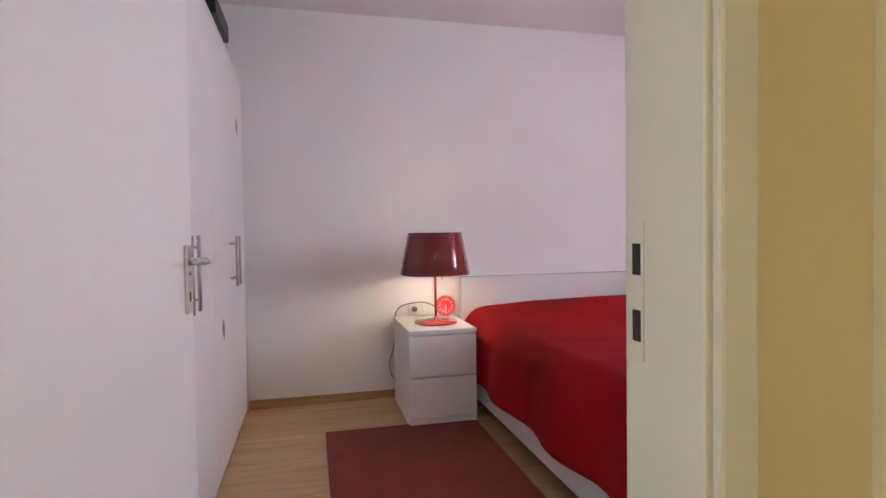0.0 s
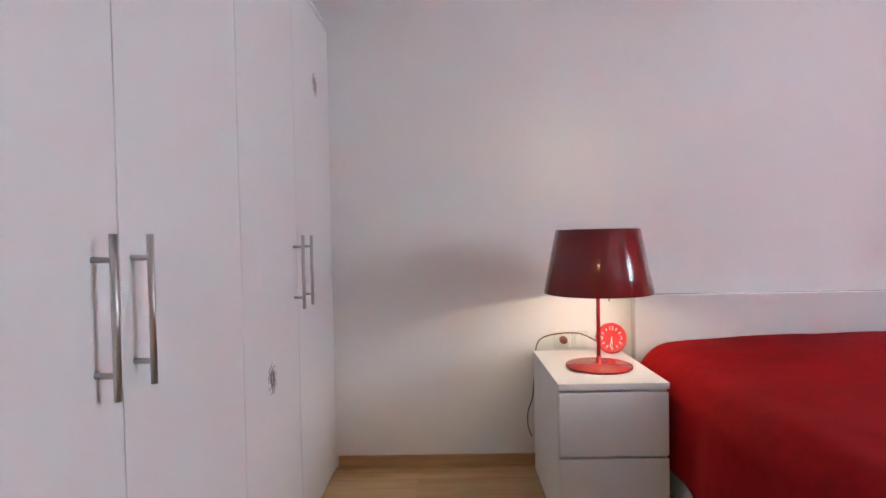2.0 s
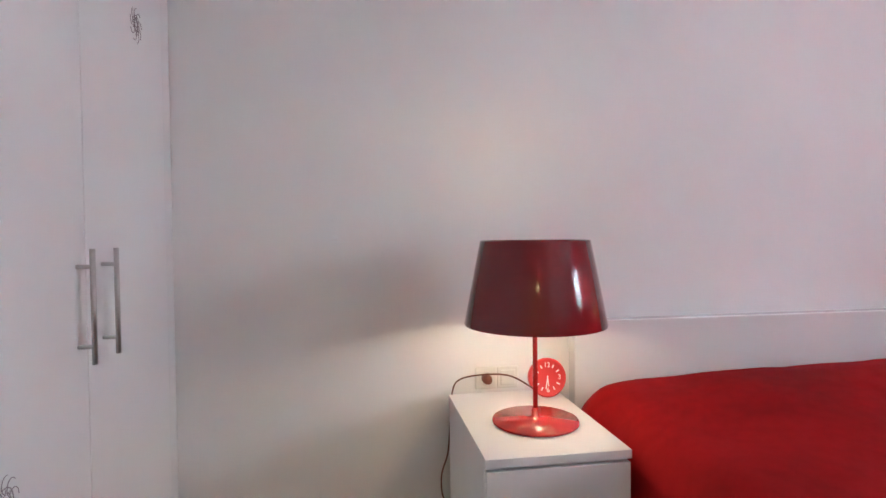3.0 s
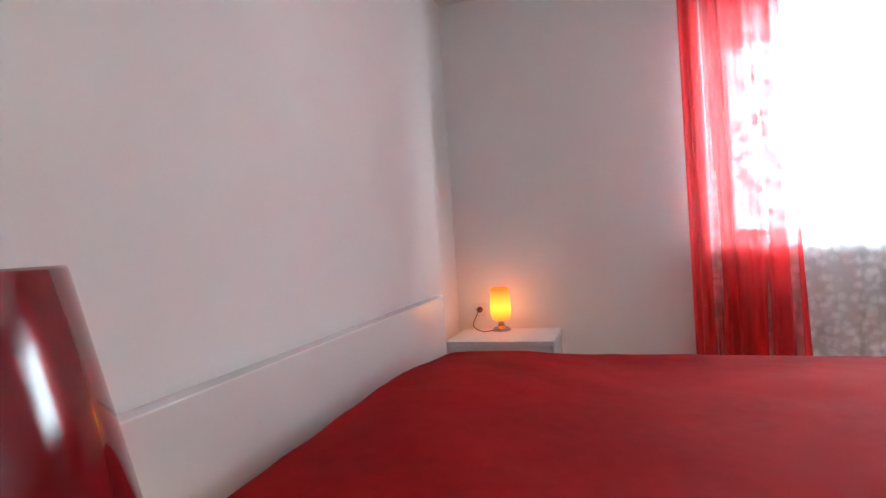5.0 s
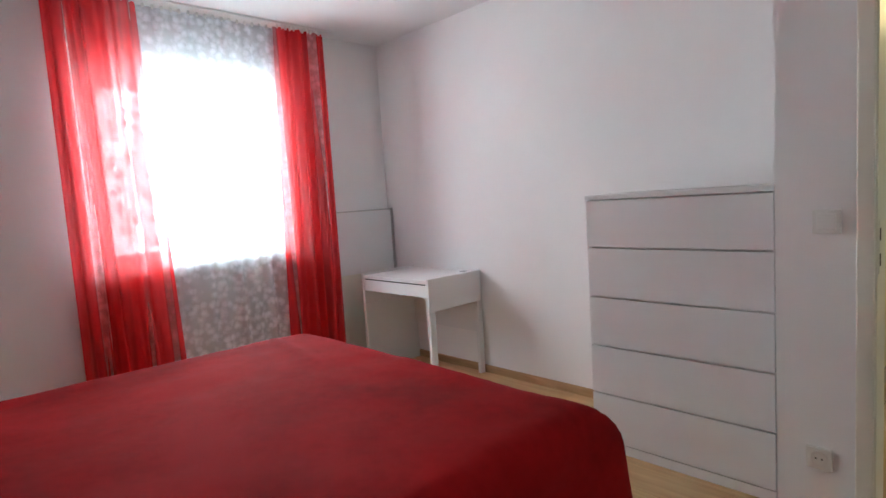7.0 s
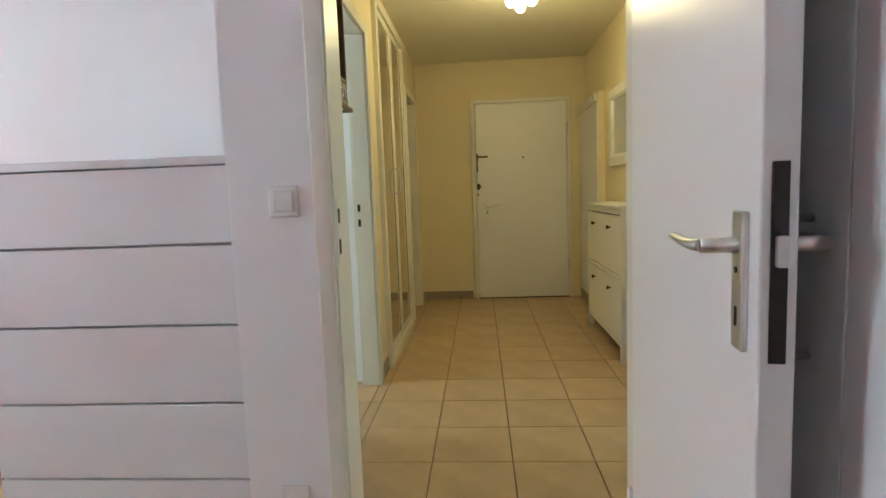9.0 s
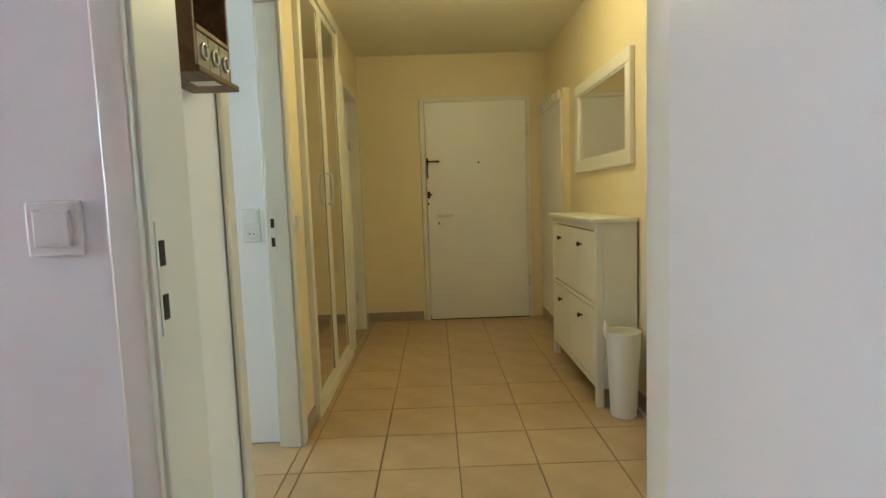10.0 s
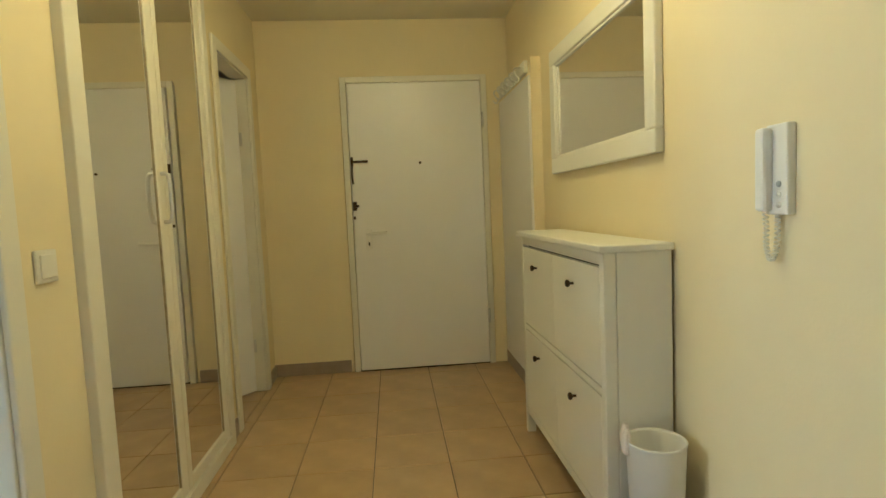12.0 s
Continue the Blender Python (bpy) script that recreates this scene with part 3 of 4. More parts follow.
def curtain(name, y0, y1, top, x, folds, deep, mat, label, swing=0.0, pinch=0.0, bottom=0.02, seed=0):
    """A hanging cloth of soft folds; pinch narrows its middle, swing draws its inner edge towards the window."""
    rnd = random.Random(seed)
    bm = bmesh.new()
    nu, nv = folds * 10, 36
    ph = [rnd.uniform(0, 6.28) for _ in range(6)]
    grid = []
    for j in range(nv + 1):
        v = j / nv
        z = top + (bottom - top) * v
        row = []
        for i in range(nu + 1):
            u = i / nu
            a = u * folds * 2 * math.pi + ph[0] + 0.7 * math.sin(3.1 * u + ph[1]) + 0.5 * math.sin(2.3 * v + 5 * u + ph[2])
            amp = deep * (0.55 + 0.45 * v) * (0.75 + 0.35 * math.sin(7 * u + ph[3]))
            w = pinch * math.sin(math.pi * min(1, v * 1.1)) * (u - 0.5)
            y = y0 + (y1 - y0) * u - w + swing * v * (1 - u if swing < 0 else u) + 0.012 * math.sin(a * 0.5 + ph[4])
            row.append(bm.verts.new((x + amp * math.sin(a) * 0.5, y, z)))
        grid.append(row)
    for j in range(nv):
        for i in range(nu):
            f = bm.faces.new((grid[j][i], grid[j][i + 1], grid[j + 1][i + 1], grid[j + 1][i]))
            f.smooth = True
    base = thing(name, (0, 0, 0), label, "curtain", "curtains at the window")
    part("cloth", bm, mat, base)
    for k in range(folds * 2):
        y = y0 + (y1 - y0) * (k + 0.5) / (folds * 2)
        part("glider", boxes((x - 0.006, x + 0.006, y - 0.006, y + 0.006, top - 0.01, top + 0.02)), "plastic", base)
    return base


CX = 3.655
curtain("curtain", 1.235, 1.695, ZB - 0.035, CX, 6, 0.085, "red_sheer", "sheer red voile curtain gathered beside the window", swing=-0.09, seed=3)
curtain("curtain", -0.03, 0.36, ZB - 0.035, CX, 6, 0.085, "red_sheer", "sheer red voile curtain gathered beside the desk", swing=0.08, seed=8)
curtain("net_curtain", 0.0, 1.66, ZB - 0.03, CX + 0.06, 16, 0.03, "lace", "white lace net curtain with woven flowers", seed=5)
rail = thing("curtain_rail", (CX, 0.83, ZB), "white double curtain rail on the ceiling", "curtain rail")
part("track", boxes((-0.02, 0.085, -0.92, 0.92, -0.014, 0.0), bevel=0.003), "plastic", rail)


# ---- wardrobe ----
WX = -0.382
ward = thing("wardrobe", (WX, 0.25, 0), "tall white wardrobe with five flush doors and steel bar handles", "wardrobe")
part("body", boxes((-0.60, -0.022, 0.0, 2.765, 0.0, 2.06), bevel=0.003), "white", ward)
part("top_panel", boxes((-0.60, 0.0, 0.0, 2.765, 2.063, 2.085), bevel=0.002), "white", ward)
part("filler", boxes((-0.022, -0.002, 2.70, 2.765, 0.0, 2.06), bevel=0.002), "white", ward)
HANDLES = [0.485, 1.02, 1.125, 2.117, 2.238]
for k in range(5):
    y0 = 0.02 + k * 0.535
    door = part("door", boxes((-0.02, 0.0, y0 + 0.0015, y0 + 0.5335, 0.012, 2.058), bevel=0.0015), "white", ward)
    y = HANDLES[k]
    hb = bmesh.new()
    tube([(0.034, y, 0.845), (0.034, y, 1.105)], 0.006, 14, hb)
    for z in (0.885, 1.065):
        tube([(0.0, y, z), (0.034, y, z)], 0.005, 12, hb)
    part("handle", hb, "steel", door, "brushed steel bar handle")


def rosette(y, z, s):
    """A printed flower ornament."""
    bm = bmesh.new()
    for k in range(9):
        a = k * 0.7
        pts = [(0, y + s * (0.55 * math.cos(a) + 0.32 * math.cos(a + t)), z + s * 1.25 * (0.55 * math.sin(a) + 0.32 * math.sin(a + t))) for t in [q * 0.5 for q in range(9)]]
        tube(pts, 0.0008, 5, bm)
    for r in (0.15, 0.32, 0.5):
        tube([(0, y + s * r * math.cos(t * 0.45 + r * 9), z + s * 1.2 * r * math.sin(t * 0.45 + r * 9)) for t in range(12)], 0.0009, 5, bm)
    return bm


for place, s in (((2.735, 1.737), 0.046), ((2.10, 0.663), 0.044)):
    deco = thing("wardrobe_sticker", (WX + 0.001, *place), "small grey printed rose sticker on the wardrobe door", "sticker", "wardrobe stickers")
    part("print", rosette(0, 0, s), "ink", deco)
box_top = thing("storage_box", (-0.58, 2.15, 2.085), "dark flat box lying on the wardrobe", "box")
part("box", boxes((-0.2, 0.22, -0.2, 0.2, 0, 0.09), bevel=0.008), "dark", box_top)


# ---- nightstands and lamps ----
def nightstand(place, label):
    """Local: front at y = 0 facing -y, x centred."""
    ob = thing("nightstand", place, label, "nightstand", "nightstands beside the bed")
    part("top", boxes((-0.20, 0.20, -0.002, 0.58, 0.528, 0.553), bevel=0.002), "white", ob)
    part("side_panel", boxes((-0.198, -0.180, 0.02, 0.58, 0.0, 0.527), bevel=0.0015), "white", ob)
    part("side_panel", boxes((0.180, 0.198, 0.02, 0.58, 0.0, 0.527), bevel=0.0015), "white", ob)
    part("back_panel", boxes((-0.179, 0.179, 0.565, 0.575, 0.02, 0.527)), "white", ob)
    part("carcass", boxes((-0.179, 0.179, 0.026, 0.56, 0.03, 0.527)), "white", ob)
    for z0, z1 in ((0.05, 0.278), (0.288, 0.519)):
        d = part("drawer_front", boxes((-0.197, 0.197, 0.0, 0.018, z0, z1), bevel=0.002), "white", ob)
    part("plinth", boxes((-0.197, 0.197, 0.004, 0.020, 0.0, 0.047), bevel=0.001), "white", ob)
    return ob


nightstand((0.752, 2.39, 0), "white two-drawer nightstand with a red lamp on it")
nightstand((3.515, 2.385, 0), "white nightstand beyond the bed with an orange lamp")

lamp = thing("table_lamp", (0.766, 2.635, 0.554), "lit table lamp with glossy dark red shade and red foot", "lamp")
part("foot", lathe([(0, 0.0), (0.128, 0.0), (0.132, 0.004), (0.130, 0.010), (0.030, 0.014), (0.012, 0.020), (0.009, 0.045), (0, 0.045)], 56), "red_base", lamp, "glossy red disc foot")
part("stem", tube([(0, 0, 0.03), (0, 0, 0.47)], 0.0075, 14), "red_base", lamp)
SH0, SH1 = 0.300, 0.555
sh = part("shade", lathe([(0.213, SH0), (0.214, SH0 + 0.004), (0.165, SH1 - 0.003), (0.163, SH1), (0.160, SH1 - 0.003), (0.209, SH0 + 0.003), (0.213, SH0)], 72), "red_gloss", lamp, "glossy dark red conical shade")
part("lining", lathe([(0.2085, SH0 + 0.004), (0.160, SH1 - 0.004)], 72), "red_in", sh)
spider = bmesh.new()
for a in (0, 2.094, 4.189):
    tube([(0.008 * math.cos(a), 0.008 * math.sin(a), 0.46), (0.175 * math.cos(a), 0.175 * math.sin(a), 0.48)], 0.003, 8, spider)
part("shade_carrier", spider, "steel", lamp)
part("bulb", lathe([(0, 0.36), (0.022, 0.372), (0.028, 0.39), (0.02, 0.42), (0.012, 0.44), (0.012, 0.45), (0, 0.45)], 20, pose(0.035, 0, 0)), "globe", lamp, "lit bulb")
part("pull_cord", tube([(0.033, -0.03, 0.44), (0.033, -0.03, 0.29), (0.036, -0.03, 0.268)], 0.002, 6), "cable", lamp)
part("cable", tube(curve_points([(0.0, 0.01, 0.10), (-0.05, 0.12, 0.115), (-0.13, 0.20, 0.10), (-0.185, 0.28, 0.065), (-0.20, 0.335, 0.01), (-0.205, 0.358, -0.10), (-0.215, 0.358, -0.22), (-0.240, 0.345, -0.29), (-0.240, 0.345, -0.36), (-0.222, 0.355, -0.41)]), 0.0028, 7), "cable", lamp)
bulb_light("table_lamp_light", (0.801, 2.635, 0.93), 8.0, (1.0, 0.74, 0.45), 0.028)

clk = thing("clock", (0.885, 2.863, 0.554), "round red table clock with pale numerals", "clock")
face = pose(0, 0, 0.072, 82, 0, 0)
part("case", lathe([(0, -0.03), (0.055, -0.03), (0.066, -0.02), (0.068, 0.0), (0.066, 0.004), (0.060, 0.004), (0.058, 0.001), (0, 0.001)], 48, face), "clock", clk)
for k in range(12):
    a = math.pi / 6 * k
    m = face @ Matrix.Translation((0.043 * math.sin(a), 0.043 * math.cos(a), 0.0018))
    if k % 3 == 0:
        words(str(k or 12), 0.024, m, "print", clk)
    else:
        tick = bmesh.new()
        box(tick, -0.0022, 0.0022, -0.006, 0.006, -0.0005, 0.0008)
        tick.transform(m @ pose(0, 0, 0, 0, 0, -30 * k))
        part("tick", tick, "print", clk)
for a, ln in ((175, 0.030), (192, 0.040)):
    hand = boxes((-0.0018, 0.0018, -0.006, ln, 0.002, 0.003))
    hand.transform(face @ pose(0, 0, 0, 0, 0, -a))
    part("pointer", hand, "print", clk)


def wall_socket(place, turn, label, double=False, switch=False, size=0.082):
    """Local: plate in the xz plane facing -y."""
    ob = thing("wall_socket" if not switch else "light_switch", place, label, "switch" if switch else "socket", turn=turn)
    part("plate", boxes((-size / 2, size / 2, -0.010, 0.0, -size / 2, size / 2), bevel=0.004), "plastic", ob)
    if switch:
        part("rocker", boxes((-0.028, 0.028, -0.016, -0.009, -0.028, 0.028), bevel=0.003), "plastic", ob)
    else:
        cup = part("socket_ring", lathe([(0.022, 0.010), (0.024, 0.012), (0.026, 0.010), (0.026, 0.0)], 28, pose(0, 0, 0, 90)), "plastic", ob)
        part("socket_well", lathe([(0.022, 0.0105), (0, 0.0105)], 28, pose(0, 0, 0, 90)), "plastic", cup)
        for dx in (-0.0095, 0.0095):
            part("pin_hole", boxes((dx - 0.0025, dx + 0.0025, -0.0118, -0.0106, -0.0025, 0.0025)), "gap", cup)
    return ob


s1 = wall_socket((0.70, D, 0.595), 0, "cream wall socket with a brown plug in it")
part("plug", lathe([(0, 0.05), (0.014, 0.048), (0.018, 0.03), (0.018, 0.006)], 20, pose(0, 0, 0, 90)), "cable", s1, "brown plug")
wall_socket((0.782, D, 0.595), 0, "blank cream cover plate beside the socket", switch=True)
wall_socket((0.572, 0.0, 1.107), 180, "white light switch beside the bedroom door", switch=True, size=0.084)
wall_socket((0.595, 0.0, 0.255), 180, "white wall socket near the floor by the door")

s3 = wall_socket((W, 2.88, 0.66), -90, "white wall socket with a dark plug behind the small lamp")
part("plug", lathe([(0, 0.045), (0.014, 0.043), (0.018, 0.028), (0.018, 0.006)], 20, pose(0, 0, 0, 90)), "cable", s3, "dark plug")

lamp2 = thing("small_lamp", (3.645, 2.72, 0.554), "small lit lamp with a glowing orange glass shade", "lamp")
part("foot", lathe([(0, 0), (0.052, 0), (0.054, 0.006), (0.044, 0.018), (0.020, 0.026), (0.016, 0.05), (0.03, 0.058), (0, 0.06)], 32), "brass", lamp2, "metal foot")
part("shade", lathe([(0.034, 0.060), (0.052, 0.070), (0.061, 0.105), (0.061, 0.15), (0.056, 0.21), (0.054, 0.248), (0.051, 0.248), (0.053, 0.20), (0.057, 0.12), (0.048, 0.074), (0.03, 0.064)], 40), "orange", lamp2, "glowing orange glass shade").visible_shadow = False
# Glowing disc across the mouth, added for the lit inside of the shade.
part("bulb", lathe([(0, 0.232), (0.048, 0.236), (0.047, 0.225), (0, 0.205)], 28), "lamp_top", lamp2, "glowing disc painting the lit inside of the shade")
bulb_light("small_lamp_light", (3.645, 2.72, 0.70), 0.42, (1.0, 0.22, 0.13), 0.03)
part("cable", tube(curve_points([(-0.03, 0.03, 0.008), (-0.06, 0.10, 0.006), (0.0, 0.17, 0.03), (0.09, 0.165, 0.085), (0.115, 0.16, 0.106)]), 0.003, 7), "cable", lamp2)

# ---- bed ----
BX0, BX1, BY0, BZ = 0.985, 2.93, 0.70, 0.585
bed = thing("bed", ((BX0 + BX1) / 2, BY0, 0), "white double bed with a low white headboard", "bed")
hw = (BX1 - BX0) / 2
part("headboard", boxes((-hw + 0.035, hw + 0.37, 2.25, 2.31, 0.05, 0.805), bevel=0.004), "gloss", bed, "low white laminate headboard")
part("side_rail", boxes((-hw + 0.02, -hw + 0.045, 0.06, 2.249, 0.08, 0.30), bevel=0.003), "white", bed)
part("side_rail", boxes((hw - 0.045, hw - 0.02, 0.06, 2.249, 0.08, 0.30), bevel=0.003), "white", bed)
part("foot_rail", boxes((-hw + 0.045, hw - 0.045, 0.06, 0.085, 0.08, 0.30), bevel=0.003), "white", bed)
for x in (-hw + 0.07, hw - 0.07):
    for y in (0.12, 2.2):
        part("leg", boxes((x - 0.025, x + 0.025, y - 0.025, y + 0.025, 0, 0.08)), "white", bed)
part("mattress", boxes((-hw + 0.05, hw - 0.05, 0.09, 2.12, 0.24, BZ - 0.06), bevel=0.03), "wall", bed, "mattress under the throw")


def bedspread():
    """A thick throw over top, sides and foot: the cloth bends over rounded edges and hangs in soft waves."""
    bm = bmesh.new()
    r, drop, long = 0.11, 0.37, 2.29
    half, nu, nv = hw + 0.0, 110, 100

    def bend(s, flat):
        """Distance along the cloth from the middle to offset and fall."""
        arc = r * math.pi / 2
        if s <= flat:
            return s, 0.0
        if s <= flat + arc:
            a = (s - flat) / r
            return flat + r * math.sin(a), r * (1 - math.cos(a))
        return flat + r, r + s - flat - arc

    span_x, span_y = half - r + r * 1.57 + drop - r, long - r + r * 1.57 + drop - r
    rows = []
    for j in range(nv + 1):
        sy = span_y * j / nv
        row = []
        for i in range(nu + 1):
            sx = span_x * (2 * i / nu - 1)
            ox, fx = bend(abs(sx), half - r)
            oy, fy = bend(sy, long - r)
            fall = max(fx, fy) + 0.15 * min(fx, fy)
            y = 2.215 - oy * (2.22 / 2.29)
            x = math.copysign(ox, sx)
            n1 = noise.noise(Vector((sx * 1.7, sy * 1.7, 0.3)))
            n2 = noise.noise(Vector((sx * 5.2, sy * 4.4, 2.1)))
            n3 = noise.noise(Vector((sx * 14, sy * 13, 5.0)))
            z = BZ - fall + 0.014 * n1 + 0.007 * n2 + 0.002 * n3
            z += 0.068 * math.exp(-((sy - 0.34) / 0.34) ** 2) * max(0.0, 1 - (abs(sx) / half) ** 4) + 0.02 * math.exp(-(sx / 0.7) ** 2) * (1 if fy == 0 else 0)
            z -= 0.10 * max(0.0, 1 - sy / 0.16) ** 2
            z += 0.010 * math.exp(-((sy - 1.86 - 0.16 * sx) / 0.028) ** 2) * max(0.0, min(1.0, 1.5 * sx)) * (1 if fx == 0 else 0)
            if fx > r * 0.7:
                x += math.copysign(0.022 * math.sin(sy * 9 + 1.3 * n1) * min(1, fx / 0.3) + 0.10 * (fx - r * 0.7), sx)
            if fy > r * 0.7:
                y -= 0.022 * math.sin(sx * 9 + 1.5 * n1) * min(1, fy / 0.3) + 0.14 * (fy - r * 0.7)
            row.append(bm.verts.new((x, y, max(0.10 + 0.015 * n1, z))))
        rows.append(row)
    for j in range(nv):
        for i in range(nu):
            f = bm.faces.new((rows[j][i], rows[j][i + 1], rows[j + 1][i + 1], rows[j + 1][i]))
            f.smooth = True
    return bm


spread = thing("bedspread", ((BX0 + BX1) / 2, BY0, 0), "red plush bedspread hanging over the sides of the bed", "bedspread")
cloth = part("cloth", bedspread(), "throw", spread)
thick = cloth.modifiers.new("thickness", "SOLIDIFY")
thick.thickness, thick.offset = 0.012, -1

rug = thing("rug", (0.515, 1.93, 0), "small dark red pile rug beside the bed", "rug")
rb = bmesh.new()
box(rb, -0.43, 0.43, -0.55, 0.50, 0.0, 0.014, bevel=0.005)
part("mat", rb, "rug", rug)

# ---- chest, desk, mirror by the window ----
chest = thing("chest_of_drawers", (1.147, -0.05, 0), "tall white chest of five drawers standing in the niche", "chest of drawers")
CH = 1.243
part("top", boxes((-0.40, 0.40, -0.48, 0.004, CH - 0.024, CH), bevel=0.002), "white", chest)
part("side_panel", boxes((-0.40, -0.382, -0.48, -0.02, 0, CH - 0.025), bevel=0.0015), "white", chest)
part("side_panel", boxes((0.382, 0.40, -0.48, -0.02, 0, CH - 0.025), bevel=0.0015), "white", chest)
part("carcass", boxes((-0.381, 0.381, -0.475, -0.030, 0.04, CH - 0.026)), "white", chest)
for k in range(5):
    z0 = 0.05 + k * 0.2365
    d = part("drawer_front", boxes((-0.398, 0.398, -0.019, 0.0, z0, min(z0 + 0.2295, CH - 0.028)), bevel=0.002), "white", chest)
part("plinth", boxes((-0.398, 0.398, -0.022, -0.004, 0, 0.044), bevel=0.001), "white", chest)

desk = thing("desk", (3.143, -0.10, 0), "small white desk with a flat drawer", "desk")
part("desktop", boxes((-0.347, 0.347, -0.50, 0.0, 0.715, 0.740), bevel=0.003), "white", desk)
for s in (-1, 1):
    side = bmesh.new()
    x0, x1 = (-0.375, -0.348) if s < 0 else (0.348, 0.375)
    box(side, x0, x1, -0.50, 0.004, 0.53, 0.752, bevel=0.004)
    part("side_panel", side, "white", desk)
    if s > 0:
        part("side_wall", boxes((x0, x1, -0.50, 0.003, 0, 0.529), bevel=0.003), "white", desk)
        continue
    part("leg", boxes((x0, x1, -0.045, 0.003, 0, 0.529), bevel=0.003), "white", desk)
    part("leg", boxes((x0, x1, -0.50, -0.452, 0, 0.529), bevel=0.003), "white", desk)
part("back_panel", boxes((-0.347, 0.347, -0.49, -0.472, 0.30, 0.714), bevel=0.002), "white", desk)
dr = part("drawer_front", boxes((-0.345, 0.345, -0.022, -0.002, 0.625, 0.706), bevel=0.002), "white", desk)
# Black strip painted as the shade in the slit above the drawer.
part("shadow_gap", boxes((-0.345, 0.345, -0.020, -0.006, 0.7065, 0.7145)), "gap", dr)
part("drawer_box", boxes((-0.33, 0.33, -0.42, -0.024, 0.63, 0.70)), "white", dr)
part("cable_flap", boxes((-0.31, -0.25, -0.46, -0.42, 0.7405, 0.744), bevel=0.001), "grey", desk, "grey cable outlet flap")

lean = thing("leaning_mirror", (3.735, -0.30, 0), "frameless mirror panel leaning on the wall behind the desk", "mirror")
# White above and cream below: the mirror's reflections painted as plain colours.
part("glass", boxes((0.0, 0.006, -0.285, 0.32, 0.72, 1.21), bevel=0.001), "white", lean, "mirror glass with the reflected white wall as colour")
part("backing", boxes((0.007, 0.03, -0.29, 0.325, 0.0, 1.215), bevel=0.003), "frame", lean, "cream backing painting the darker reflection low in the mirror")
part("edge_strip", boxes((-0.006, 0.012, -0.305, -0.287, 0.0, 1.222), bevel=0.002), "steel", lean, "grey metal edge")
part("top_strip", boxes((-0.006, 0.012, -0.286, 0.325, 1.212, 1.222), bevel=0.002), "steel", lean)

# ---- hall: built-in mirror closet ----
closet = thing("mirror_closet", (HL, -2.525, 0), "built-in closet with two folding mirror doors in cream frames", "closet")
part("frame_side", boxes((-0.03, 0.03, 0.535, 0.595, 0, 2.34), bevel=0.004), "frame", closet)
part("frame_side", boxes((-0.03, 0.03, -0.595, -0.535, 0, 2.34), bevel=0.004), "frame", closet)
part("frame_head", boxes((-0.03, 0.03, -0.535, 0.535, 2.28, 2.34), bevel=0.004), "frame", closet)
part("floor_rail", boxes((-0.03, 0.03, -0.535, 0.535, 0, 0.06), bevel=0.003), "frame", closet)
for y0, y1, grip in ((0.0, 0.533, 0.035), (-0.533, -0.003, -0.03)):
    d = part("door", boxes((-0.018, 0.006, y0, y0 + 0.06, 0.065, 2.275), (-0.018, 0.006, y1 - 0.04, y1, 0.065, 2.275), (-0.018, 0.006, y0 + 0.06, y1 - 0.04, 0.065, 0.11), (-0.018, 0.006, y0 + 0.06, y1 - 0.04, 2.23, 2.275), bevel=0.003), "frame", closet)
    part("mirror_panel", boxes((-0.010, 0.002, y0 + 0.061, y1 - 0.041, 0.111, 2.229)), "mirror", d, "tall mirror panel")
    for y in (y0 + 0.0615, y1 - 0.0415):
        part("edge_bead", boxes((-0.014, -0.0105, y - 0.0018, y + 0.0018, 0.112, 2.228)), "drawerwood", d)
hb = bmesh.new()
tube(curve_points([(-0.018, 0.03, 1.12), (-0.045, 0.03, 1.13), (-0.05, 0.03, 1.21), (-0.045, 0.03, 1.29), (-0.018, 0.03, 1.30)]), 0.008, 10, hb)
part("handle", hb, "alu", closet, "aluminium bow handle")

# ---- hall furniture ----
sc = thing("shoe_cabinet", (-0.815, -2.475, 0), "white painted shoe cabinet with four flaps and dark knobs", "shoe cabinet")
SD, SL = 0.215, 0.525
part("top", boxes((-SD, 0.018, -SL - 0.02, SL + 0.02, 0.975, 0.998), bevel=0.005), "shoe", sc)
for s in (-1, 1):
    y0, y1 = (SL - 0.035, SL) if s > 0 else (-SL, -SL + 0.035)
    part("post", boxes((-0.04, 0.0, y0, y1, 0, 0.974), bevel=0.003), "shoe", sc)
    part("side_panel", boxes((-SD, -0.041, y0 + (0.012 if s > 0 else 0), y1 - (0 if s > 0 else 0.012), 0.10, 0.974), bevel=0.002), "shoe", sc)
    part("back_leg", boxes((-SD, -SD + 0.035, y0, y1, 0, 0.099), bevel=0.002), "shoe", sc)
# Inner carcass coloured black so the slits round the flaps look shaded.
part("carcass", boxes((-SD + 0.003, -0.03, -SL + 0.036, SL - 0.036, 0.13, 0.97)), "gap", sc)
part("rail", boxes((-0.03, -0.002, -SL + 0.036, SL - 0.036, 0.935, 0.974), bevel=0.002), "shoe", sc)
part("rail", boxes((-0.03, -0.002, -SL + 0.036, SL - 0.036, 0.527, 0.549), bevel=0.002), "shoe", sc)
part("rail", boxes((-0.03, -0.002, -SL + 0.036, SL - 0.036, 0.10, 0.135), bevel=0.002), "shoe", sc)
